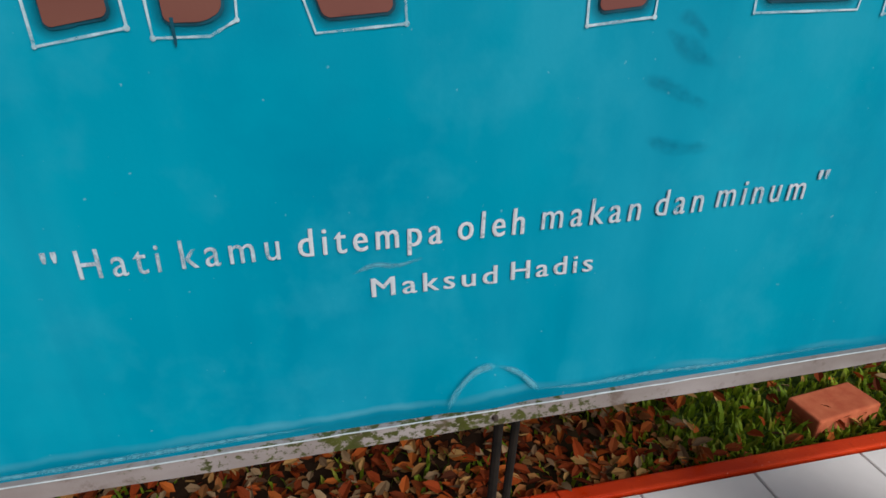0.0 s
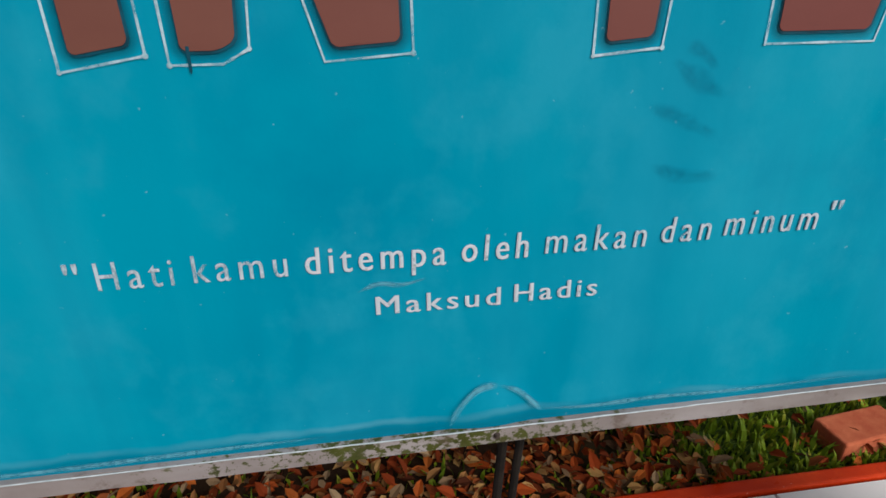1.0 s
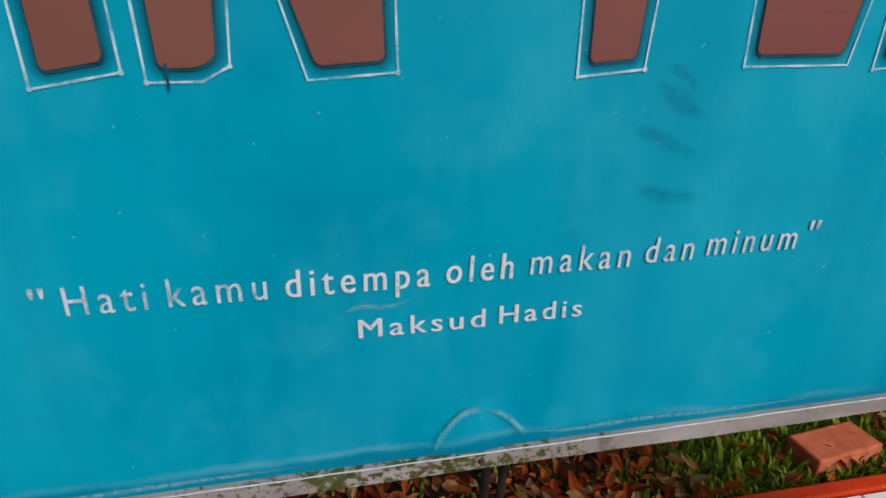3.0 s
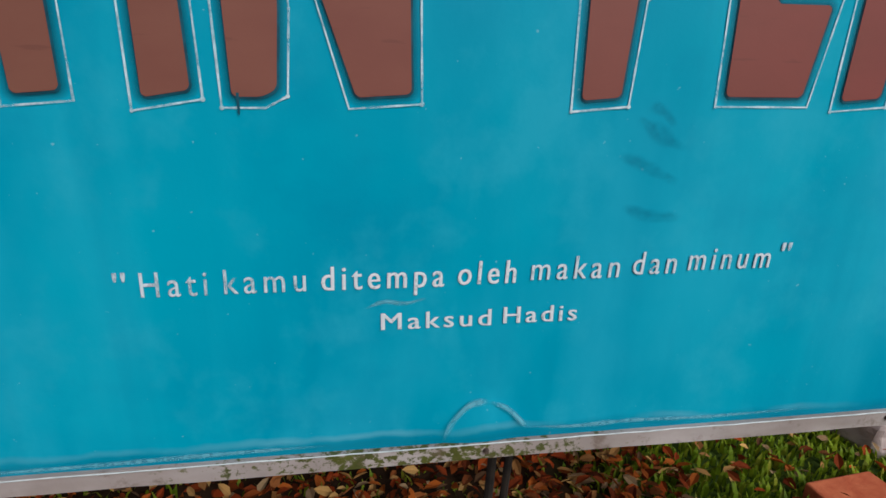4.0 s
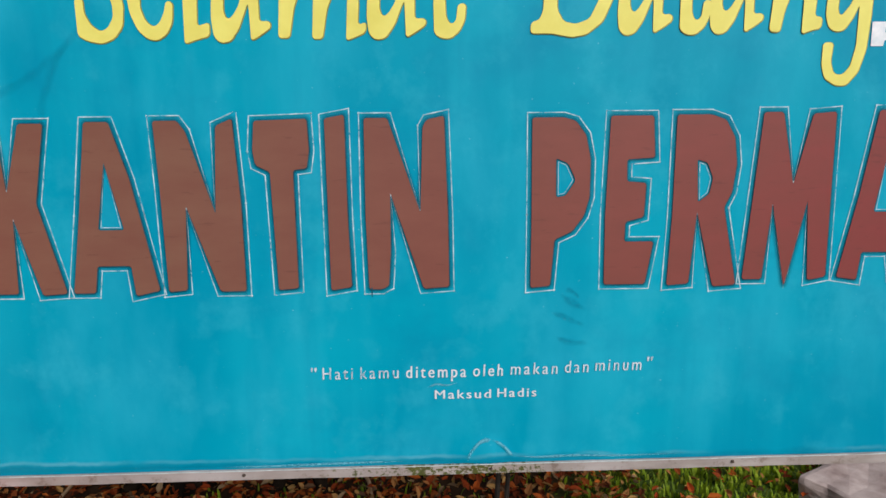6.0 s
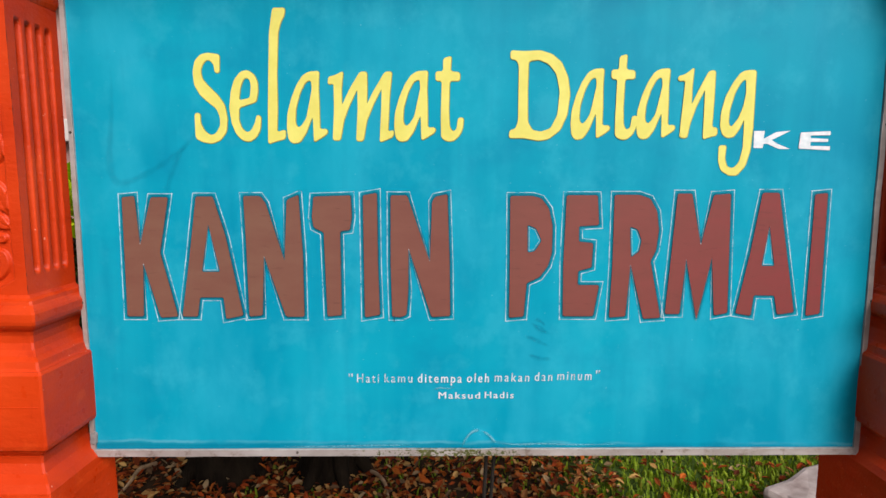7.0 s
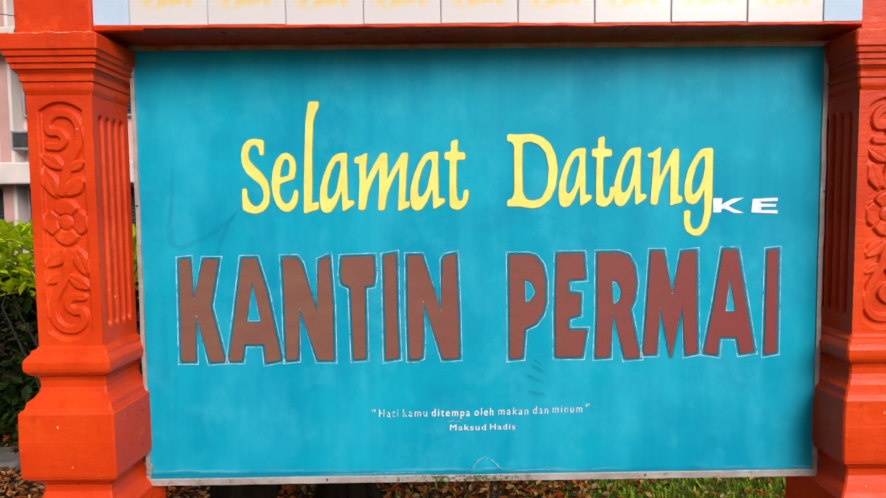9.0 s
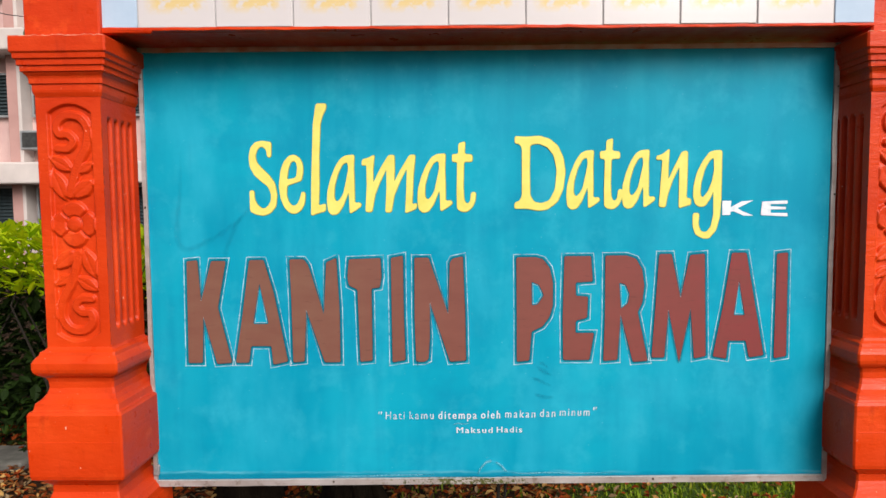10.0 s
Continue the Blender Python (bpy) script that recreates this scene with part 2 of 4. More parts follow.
PEEL = plain("peeled_paint", (0.62, 0.24, 0.14), (0.74, 0.42, 0.30), 60, 0.7)
CABLE = plain("black_cable", (0.02, 0.02, 0.02), (0.05, 0.05, 0.05), 10, 0.8)
PINK = plain("pink_render", (0.50, 0.31, 0.29), (0.60, 0.41, 0.38), 1.5, 0.85, 0.2, 0.004)
PILASTER = plain("brown_pink_render", (0.40, 0.22, 0.20), (0.48, 0.28, 0.25), 1.5, 0.85, 0.2, 0.004)
LEDGE = plain("pale_concrete_paint", (0.47, 0.41, 0.39), (0.60, 0.53, 0.50), 1.2, 0.85, 0.2, 0.004)
ROOF = plain("roof_sheet", (0.16, 0.08, 0.06), (0.22, 0.11, 0.08), 2, 0.8)
ALU = plain("dull_aluminium", (0.30, 0.31, 0.32), (0.42, 0.43, 0.44), 8, 0.45, 0.1, 0.001, 0.5)
GLASS = plain("louvre_glass", (0.02, 0.03, 0.035), (0.05, 0.065, 0.07), 3, 0.12, 0.02)


# ---------- building blocks ----------
def finish(name, bm, mat, smooth=None):
    me = bpy.data.meshes.new(name)
    bm.normal_update()
    bm.to_mesh(me)
    bm.free()
    me.materials.append(mat)
    if smooth is not None:
        me.polygons.foreach_set("use_smooth", [True] * len(me.polygons))
        me.set_sharp_from_angle(angle=radians(smooth))
    return me


def part(name, bm, mat, parent, label="", at=(0, 0, 0), smooth=None):
    """One mesh object under a thing or a part."""
    me = bm if isinstance(bm, bpy.types.Mesh) else finish(name, bm, mat, smooth)
    ob = new(name, me)
    ob.parent = parent
    ob.location = at
    if label:
        tagged(ob, label)
    return ob


def thing(name, label, category, at=(0, 0, 0), turn=0.0, group="", kind=""):
    ob = new(name)
    ob.empty_display_size = 0.05
    ob.location, ob.rotation_euler = at, (0, 0, turn)
    return tagged(ob, label, category, group, kind)


def solid(name, bm, mat, label, category, at=(0, 0, 0), kind="", smooth=None, group=""):
    ob = new(name, finish(name, bm, mat, smooth))
    ob.location = at
    return tagged(ob, label, category, group, kind)


def box(x0, x1, y0, y1, z0, z1, bevel=0.0, bm=None, segs=2):
    out = bm or bmesh.new()
    tmp = bmesh.new()
    bmesh.ops.create_cube(tmp, size=1)
    for v in tmp.verts:
        v.co = ((x0 + x1) / 2 + v.co.x * (x1 - x0), (y0 + y1) / 2 + v.co.y * (y1 - y0), (z0 + z1) / 2 + v.co.z * (z1 - z0))
    if bevel:
        bmesh.ops.bevel(tmp, geom=tmp.edges[:], offset=bevel, segments=segs, affect="EDGES", profile=0.5)
    if bm is None:
        out.free()
        return tmp
    me = bpy.data.meshes.new("tmp")
    tmp.to_mesh(me)
    tmp.free()
    out.from_mesh(me)
    bpy.data.meshes.remove(me)
    return out


def wobble(bm, amount, scale, seed=0.0):
    for v in bm.verts:
        v.co += Vector(noise.noise_vector(v.co * scale + Vector((seed, seed * 1.7, 0)))) * amount
    return bm


def square_rings(rings):
    """A square moulding: half widths and heights, swept upwards."""
    bm = bmesh.new()
    loops = []
    for h, z in rings:
        c = min(0.004, h * 0.08)
        pts = []
        for sx, sy in ((1, 1), (-1, 1), (-1, -1), (1, -1)):
            a, b = (h - c, h), (h, h - c)
            if sx * sy > 0:
                a, b = b, a
            pts += [(sx * a[0], sy * a[1], z), (sx * b[0], sy * b[1], z)]
        loops.append([bm.verts.new(p) for p in pts])
    for lo, hi in zip(loops, loops[1:]):
        for i in range(8):
            bm.faces.new((lo[i], lo[(i + 1) % 8], hi[(i + 1) % 8], hi[i]))
    bm.faces.new(loops[0][::-1])
    bm.faces.new(loops[-1])
    return bm


def rod(points, radii, sides=8):
    """A tapered round bar along points."""
    bm = bmesh.new()
    loops = []
    pts = [Vector(p) for p in points]
    for i, p in enumerate(pts):
        d = (pts[min(i + 1, len(pts) - 1)] - pts[max(i - 1, 0)]).normalized()
        u = d.cross(Vector((0.3, 1, 0.2))).normalized()
        w = d.cross(u)
        loops.append([bm.verts.new(p + (u * math.cos(a) + w * math.sin(a)) * radii[i]) for a in (2 * math.pi * k / sides for k in range(sides))])
    for lo, hi in zip(loops, loops[1:]):
        for k in range(sides):
            bm.faces.new((lo[k], lo[(k + 1) % sides], hi[(k + 1) % sides], hi[k]))
    bm.faces.new(loops[0][::-1])
    bm.faces.new(loops[-1])
    bmesh.ops.recalc_face_normals(bm, faces=bm.faces[:])
    return bm


def curve_points(ctrl, steps=10):
    """Catmull-Rom through the control points."""
    p = [Vector(c) for c in ctrl]
    p = [2 * p[0] - p[1]] + p + [2 * p[-1] - p[-2]]
    out = []
    for a, b, c, d in zip(p, p[1:], p[2:], p[3:]):
        for k in range(steps):
            t = k / steps
            out.append(0.5 * (2 * b + (c - a) * t + (2 * a - 5 * b + 4 * c - d) * t * t + (3 * b - a - 3 * c + d) * t ** 3))
    return out + [p[-2]]


# ---------- ground, pavement ----------
bm = bmesh.new()
xs = [-600, -120, -30, -10, -6] + [-5 + 0.25 * i for i in range(41)] + [6, 10, 30, 120, 600]
ys = [-600, -120, -30, -10, -5] + [-4 + 0.25 * i for i in range(41)] + [8, 14, 30, 120, 600]
grid = [[bm.verts.new((x, y, -0.03 + (0.02 * noise.noise(Vector((x, y, 0)) * 1.3) if 0.6 < y < 7 and abs(x) < 6 else 0))) for x in xs] for y in ys]
for r0, r1 in zip(grid, grid[1:]):
    for i in range(len(xs) - 1):
        bm.faces.new((r0[i], r0[i + 1], r1[i + 1], r1[i]))
solid("ground", bm, SOIL, "dark soil with patchy grass under fallen leaves", "ground", kind="structure", smooth=40)

pavement = thing("pavement", "pale glazed paving tiles edged with orange paint", "pavement", kind="structure")
part("bed", box(-3.02, 4.2, 0.2, 0.5, -0.06, -0.006), GROUT, pavement)
part("edging", wobble(box(-3.02, 4.2, 0.504, 0.545, -0.06, 0.006, 0.006), 0.002, 9), ORANGE, pavement, "orange painted concrete edging")


# ---------- the signboard ----------
L, R, B, T = -0.866, 0.972, 0.762, 1.926


def low(x):
    return B + 0.007 * x


def high(x):
    return T - 0.005 * x



sign = thing("signboard", "weathered turquoise welcome board with hand-painted lettering", "sign", (0.055, 0, 0))
OX = 0.055


def board_depth(x, z):
    d = 0.0003 * noise.noise(Vector((x * 3, 0, z * 3)))
    r = math.hypot((x - 0.062) / 0.034, (z - 0.775) / 0.036)
    return d - 0.004 * max(0.0, 1 - r * r)


bm = bmesh.new()
nx, nz = 150, 96
vs = []
for k in range(nz + 1):
    line = [(x, low(x) + (high(x) - low(x)) * k / nz) for x in (L + (R - L) * i / nx for i in range(nx + 1))]
    vs.append([bm.verts.new((x - OX, board_depth(x, z), z)) for x, z in line])
for k in range(nz):
    for i in range(nx):
        bm.faces.new((vs[k][i], vs[k][i + 1], vs[k + 1][i + 1], vs[k + 1][i]))
box(L - OX, R - OX, 0.005, 0.014, B + 0.006, T - 0.006, bm=bm)
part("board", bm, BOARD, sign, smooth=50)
strips = (("frame_strip", (L - 0.011, L, B - 0.018, T + 0.012)), ("frame_strip", (R, R + 0.012, B - 0.018, T + 0.012)), ("frame_strip", (L, R, B - 0.018, B)), ("frame_strip", (L, R, T, T + 0.012)))
for name, (x0, x1, z0, z1) in strips:
    bm = box(x0 - OX, x1 - OX, -0.005, 0.022, z0, z1)
    long = 0 if x1 - x0 > z1 - z0 else 2
    bmesh.ops.subdivide_edges(bm, edges=[e for e in bm.edges if abs((e.verts[0].co - e.verts[1].co)[long]) > 0.5], cuts=60)
    for v in bm.verts:
        v.co.z += low(v.co.x + OX) - B if v.co.z < (B + T) / 2 else high(v.co.x + OX) - T
    wobble(bm, 0.0016, 11, x0)
    part(name, bm, OVERPAINT if z0 > 1.5 and x1 - x0 > 0.5 else FRAME, sign)


# pale line along the lower strip: its bright metal edge put into colour
glint_line = [(L + (R - L) * k / 80 - OX, -0.0056, low(L + (R - L) * k / 80) - 0.0004 + 0.0008 * noise.noise(Vector((k * 0.7, 0, 0)))) for k in range(81)]
part("edge_glint", rod(glint_line, [0.0007 + 0.0005 * abs(noise.noise(Vector((k * 1.3, 5, 0)))) for k in range(81)], 5), EDGE_GLINT, sign, "thin pale line standing in for the glint of the metal edge")


part("filler_lump", wobble(box(L - 0.010 - OX, L + 0.006 - OX, -0.009, 0.0, B + 0.008, B + 0.036, 0.004), 0.007, 70), OLD_FILLER, sign, "grey lump of filler at the corner")


def disc(r, depth, n=14):
    bm = bmesh.new()
    bmesh.ops.create_cone(bm, cap_ends=True, segments=n, radius1=r, radius2=r * 0.7, depth=depth, matrix=Matrix.Rotation(radians(90), 4, "X"))
    return bm


screw = finish("screw", disc(0.0032, 0.003), SCREW, 40)
for x, z in ((-0.872, 1.517), (-0.873, 1.121), (0.982, 1.536), (0.983, 1.129), (-0.374, 0.751), (0.510, 0.758), (0.069, 0.7535), (-0.872, 1.86), (0.983, 1.82)):
    part("screw", screw, SCREW, sign, at=(x - OX, -0.0065, z))


# lettering: flat paint, laid on the board
def fill(loops, y, bm=None):
    """Flat faces at depth y inside the loops of (x, z)."""
    bm = bm or bmesh.new()
    from mathutils.geometry import tessellate_polygon
    tris = tessellate_polygon([[Vector((x, z, 0)) for x, z in lp] for lp in loops])
    verts = [bm.verts.new((x, y, z)) for lp in loops for x, z in lp]
    for a, b, c in tris:
        va, vb, vc = verts[a].co, verts[b].co, verts[c].co
        if (vb - va).cross(vc - va).length < 1e-12:
            continue
        order = (a, b, c) if (vb - va).cross(vc - va).y < 0 else (a, c, b)
        bm.faces.new([verts[i] for i in order])
    return bm


def grown(loop, d):
    """The loop pushed outwards by d, corners mitred."""
    area = sum(a[0] * b[1] - b[0] * a[1] for a, b in zip(loop, loop[1:] + loop[:1]))
    s = 1 if area > 0 else -1
    out = []
    n = len(loop)
    for i in range(n):
        p, q, r = Vector(loop[i - 1]), Vector(loop[i]), Vector(loop[(i + 1) % n])
        n1 = Vector(((q - p).y, -(q - p).x)).normalized() * s
        n2 = Vector(((r - q).y, -(r - q).x)).normalized() * s
        m = n1 + n2
        k = max(m.dot(n1), 0.62)
        out.append(tuple(q + m * (d / k)))
    return out


def ring(loop, d, w, y, seed):
    """A hand-drawn line of width w round the loop, at distance d."""
    bm = bmesh.new()
    a, b = grown(loop, d - w / 2), grown(loop, d + w / 2)
    n = len(loop)
    rnd = random.Random(seed)
    for i in range(n):
        j = (i + 1) % n
        pa, pb, qa, qb = (Vector(v) for v in (a[i], b[i], a[j], b[j]))
        last = None
        steps = 6
        for k in range(steps + 1):
            t = k / steps
            g = 0.75 + 0.5 * rnd.random()
            mid, half = (pa.lerp(qa, t) + pb.lerp(qb, t)) / 2, (pb.lerp(qb, t) - pa.lerp(qa, t)) / 2 * g
            now = [bm.verts.new((m.x, y, m.y)) for m in (mid - half, mid + half)]
            if last:
                bm.faces.new((last[0], last[1], now[1], now[0]))
            last = now
        if d > 0.005 and rnd.random() < 0.6:
            c = (Vector(a[i]) + Vector(b[i])) / 2
            r = w * rnd.uniform(0.7, 1.25)
            bm.faces.new([bm.verts.new((c.x + r * math.cos(q), y - 0.0002, c.y + r * math.sin(q))) for q in (k * math.pi / 4 for k in range(8))])
    for f in bm.faces:
        f.normal_update()
        if f.normal.y > 0:
            f.normal_flip()
    return bm


def soften(loop, cut=0.0045):
    """Corners cut a little, as a brush leaves them."""
    out = []
    n = len(loop)
    for i in range(n):
        p, q, r = Vector(loop[i - 1]), Vector(loop[i]), Vector(loop[(i + 1) % n])
        for o in (p, r):
            d = o - q
            out.append(tuple(q + d.normalized() * min(cut, d.length * 0.3)))
    return out


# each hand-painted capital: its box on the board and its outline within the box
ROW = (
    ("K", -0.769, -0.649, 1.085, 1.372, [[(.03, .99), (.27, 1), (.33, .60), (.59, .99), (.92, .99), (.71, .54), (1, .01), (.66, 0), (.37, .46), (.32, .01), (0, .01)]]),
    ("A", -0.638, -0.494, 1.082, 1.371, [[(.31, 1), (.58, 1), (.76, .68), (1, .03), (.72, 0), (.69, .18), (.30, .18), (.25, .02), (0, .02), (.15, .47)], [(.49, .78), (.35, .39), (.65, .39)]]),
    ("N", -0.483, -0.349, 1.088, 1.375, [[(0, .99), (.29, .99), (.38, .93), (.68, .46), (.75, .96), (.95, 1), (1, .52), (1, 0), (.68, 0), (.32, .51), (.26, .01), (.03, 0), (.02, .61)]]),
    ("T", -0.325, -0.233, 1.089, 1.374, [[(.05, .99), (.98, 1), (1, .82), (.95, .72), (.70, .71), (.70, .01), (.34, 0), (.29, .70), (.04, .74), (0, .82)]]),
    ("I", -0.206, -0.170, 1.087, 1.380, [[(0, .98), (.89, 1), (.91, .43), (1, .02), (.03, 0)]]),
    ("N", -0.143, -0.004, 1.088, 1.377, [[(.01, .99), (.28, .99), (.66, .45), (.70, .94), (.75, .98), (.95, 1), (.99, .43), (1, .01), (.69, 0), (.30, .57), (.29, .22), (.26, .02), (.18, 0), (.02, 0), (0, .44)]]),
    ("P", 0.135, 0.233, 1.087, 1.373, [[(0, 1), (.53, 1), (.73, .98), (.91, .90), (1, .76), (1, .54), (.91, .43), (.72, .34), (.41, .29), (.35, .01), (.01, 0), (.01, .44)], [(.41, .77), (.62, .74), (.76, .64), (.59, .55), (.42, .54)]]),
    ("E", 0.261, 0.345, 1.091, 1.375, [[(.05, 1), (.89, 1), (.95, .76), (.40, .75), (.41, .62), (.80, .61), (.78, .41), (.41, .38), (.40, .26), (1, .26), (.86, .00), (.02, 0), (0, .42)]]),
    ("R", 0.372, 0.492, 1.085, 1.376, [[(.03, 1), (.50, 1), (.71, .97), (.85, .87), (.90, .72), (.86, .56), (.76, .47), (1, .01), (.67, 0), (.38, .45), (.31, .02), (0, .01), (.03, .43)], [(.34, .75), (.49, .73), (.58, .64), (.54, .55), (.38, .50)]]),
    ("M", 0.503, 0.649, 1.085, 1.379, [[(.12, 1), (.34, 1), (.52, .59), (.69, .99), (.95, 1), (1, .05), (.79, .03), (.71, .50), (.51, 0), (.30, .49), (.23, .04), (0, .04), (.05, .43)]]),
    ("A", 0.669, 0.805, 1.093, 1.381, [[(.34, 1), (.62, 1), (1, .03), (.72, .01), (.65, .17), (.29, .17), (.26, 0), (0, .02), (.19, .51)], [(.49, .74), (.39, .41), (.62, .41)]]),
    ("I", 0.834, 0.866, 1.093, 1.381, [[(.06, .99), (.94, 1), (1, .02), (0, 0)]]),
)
def halo(loop, d, y):
    """Dark overspray round the loop, fading out over d."""
    bm = bmesh.new()
    thick = bm.verts.layers.float.new("thick")
    inner = [bm.verts.new((x, y, z)) for x, z in loop]
    outer = [bm.verts.new((x, y, z)) for x, z in grown(loop, d)]
    for v in inner:
        v[thick] = 1.0
    for k in range(len(loop)):
        j = (k + 1) % len(loop)
        f = bm.faces.new((inner[k], inner[j], outer[j], outer[k]))
        f.normal_update()
        if f.normal.y > 0:
            f.normal_flip()
    return bm


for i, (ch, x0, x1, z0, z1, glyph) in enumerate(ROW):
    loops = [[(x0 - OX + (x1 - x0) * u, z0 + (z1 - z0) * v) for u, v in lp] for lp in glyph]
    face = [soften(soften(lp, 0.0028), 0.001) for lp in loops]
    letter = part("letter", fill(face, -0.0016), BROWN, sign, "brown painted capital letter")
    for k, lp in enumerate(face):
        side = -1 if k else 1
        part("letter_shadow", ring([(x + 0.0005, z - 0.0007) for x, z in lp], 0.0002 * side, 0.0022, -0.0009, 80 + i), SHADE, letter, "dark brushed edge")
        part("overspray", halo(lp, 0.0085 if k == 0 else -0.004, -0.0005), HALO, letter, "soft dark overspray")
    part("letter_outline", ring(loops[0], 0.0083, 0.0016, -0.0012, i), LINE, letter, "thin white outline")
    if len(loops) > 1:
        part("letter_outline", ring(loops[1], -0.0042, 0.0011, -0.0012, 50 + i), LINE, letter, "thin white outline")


def drop_of_paint(x, z0, z1, w):
    """A thin run of paint hanging from a letter."""
    pts = [(x - w / 2, z0), (x + w / 2, z0), (x + w * .4, z1 + w), (x, z1), (x - w * .4, z1 + w)]
    return fill([pts], -0.0018)


part("paint_run", drop_of_paint(-0.136 - OX, 1.091, 1.074, 0.0022), SHADE, sign, "thin dark run of paint")


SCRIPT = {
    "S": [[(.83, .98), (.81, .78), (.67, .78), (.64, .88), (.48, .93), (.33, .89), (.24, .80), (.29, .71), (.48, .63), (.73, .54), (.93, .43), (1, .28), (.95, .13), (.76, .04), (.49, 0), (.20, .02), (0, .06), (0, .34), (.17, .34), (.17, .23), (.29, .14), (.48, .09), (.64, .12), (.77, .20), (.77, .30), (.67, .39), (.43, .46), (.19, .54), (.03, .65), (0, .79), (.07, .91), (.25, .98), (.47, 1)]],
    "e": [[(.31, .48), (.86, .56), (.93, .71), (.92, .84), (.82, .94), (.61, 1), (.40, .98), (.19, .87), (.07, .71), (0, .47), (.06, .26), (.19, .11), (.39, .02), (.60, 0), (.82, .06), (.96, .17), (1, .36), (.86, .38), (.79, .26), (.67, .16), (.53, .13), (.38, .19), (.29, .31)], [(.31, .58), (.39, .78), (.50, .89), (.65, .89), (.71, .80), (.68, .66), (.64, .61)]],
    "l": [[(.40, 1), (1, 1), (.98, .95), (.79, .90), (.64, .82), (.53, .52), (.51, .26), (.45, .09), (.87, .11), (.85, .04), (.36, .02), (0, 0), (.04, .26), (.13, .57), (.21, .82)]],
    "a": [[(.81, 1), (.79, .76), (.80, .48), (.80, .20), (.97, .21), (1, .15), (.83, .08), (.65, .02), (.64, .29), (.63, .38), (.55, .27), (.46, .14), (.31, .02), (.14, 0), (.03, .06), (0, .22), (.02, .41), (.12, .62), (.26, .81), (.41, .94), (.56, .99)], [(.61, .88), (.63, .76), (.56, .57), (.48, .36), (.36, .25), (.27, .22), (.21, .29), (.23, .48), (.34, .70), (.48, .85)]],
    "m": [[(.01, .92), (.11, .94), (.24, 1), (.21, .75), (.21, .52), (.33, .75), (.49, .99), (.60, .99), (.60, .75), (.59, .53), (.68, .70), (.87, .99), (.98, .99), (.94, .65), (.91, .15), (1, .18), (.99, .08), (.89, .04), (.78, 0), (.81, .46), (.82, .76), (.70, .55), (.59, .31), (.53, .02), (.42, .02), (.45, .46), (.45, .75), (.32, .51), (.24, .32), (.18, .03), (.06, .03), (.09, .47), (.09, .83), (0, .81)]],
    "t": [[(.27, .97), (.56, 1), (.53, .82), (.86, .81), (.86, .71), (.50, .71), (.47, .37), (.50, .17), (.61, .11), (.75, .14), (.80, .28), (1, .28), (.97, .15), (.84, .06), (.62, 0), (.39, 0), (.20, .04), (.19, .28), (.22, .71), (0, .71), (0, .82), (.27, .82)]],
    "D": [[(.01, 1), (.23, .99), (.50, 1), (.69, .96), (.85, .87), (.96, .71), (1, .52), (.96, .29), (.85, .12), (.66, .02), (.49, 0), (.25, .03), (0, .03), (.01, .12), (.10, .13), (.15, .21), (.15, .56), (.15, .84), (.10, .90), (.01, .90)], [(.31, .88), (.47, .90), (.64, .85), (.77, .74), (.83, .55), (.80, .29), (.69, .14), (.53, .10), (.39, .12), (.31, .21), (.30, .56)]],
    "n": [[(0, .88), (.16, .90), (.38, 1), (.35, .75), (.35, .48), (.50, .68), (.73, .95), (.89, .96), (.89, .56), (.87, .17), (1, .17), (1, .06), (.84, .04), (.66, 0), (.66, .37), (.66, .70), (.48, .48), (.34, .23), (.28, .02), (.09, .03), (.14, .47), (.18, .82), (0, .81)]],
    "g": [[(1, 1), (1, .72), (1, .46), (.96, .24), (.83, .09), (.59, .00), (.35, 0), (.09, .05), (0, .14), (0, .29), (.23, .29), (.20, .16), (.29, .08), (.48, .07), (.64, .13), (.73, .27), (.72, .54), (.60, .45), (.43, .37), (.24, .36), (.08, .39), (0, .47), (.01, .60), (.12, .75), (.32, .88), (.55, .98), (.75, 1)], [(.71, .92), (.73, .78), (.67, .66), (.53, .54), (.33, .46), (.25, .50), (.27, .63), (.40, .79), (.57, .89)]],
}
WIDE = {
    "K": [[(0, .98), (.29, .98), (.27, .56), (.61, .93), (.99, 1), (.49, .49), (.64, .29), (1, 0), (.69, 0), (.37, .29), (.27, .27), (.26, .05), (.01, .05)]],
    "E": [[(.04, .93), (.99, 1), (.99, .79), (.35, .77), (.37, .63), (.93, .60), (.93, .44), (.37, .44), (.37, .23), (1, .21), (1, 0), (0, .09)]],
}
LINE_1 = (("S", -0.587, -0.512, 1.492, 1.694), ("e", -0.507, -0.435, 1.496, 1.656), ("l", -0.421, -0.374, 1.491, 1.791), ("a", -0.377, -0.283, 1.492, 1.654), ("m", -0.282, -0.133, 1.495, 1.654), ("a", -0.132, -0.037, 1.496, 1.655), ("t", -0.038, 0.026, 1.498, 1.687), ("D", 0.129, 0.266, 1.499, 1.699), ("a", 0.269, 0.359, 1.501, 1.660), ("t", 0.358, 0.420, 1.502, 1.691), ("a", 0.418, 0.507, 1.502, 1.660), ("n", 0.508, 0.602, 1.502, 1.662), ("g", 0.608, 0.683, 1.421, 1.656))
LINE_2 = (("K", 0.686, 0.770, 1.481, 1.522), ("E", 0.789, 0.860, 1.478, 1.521))
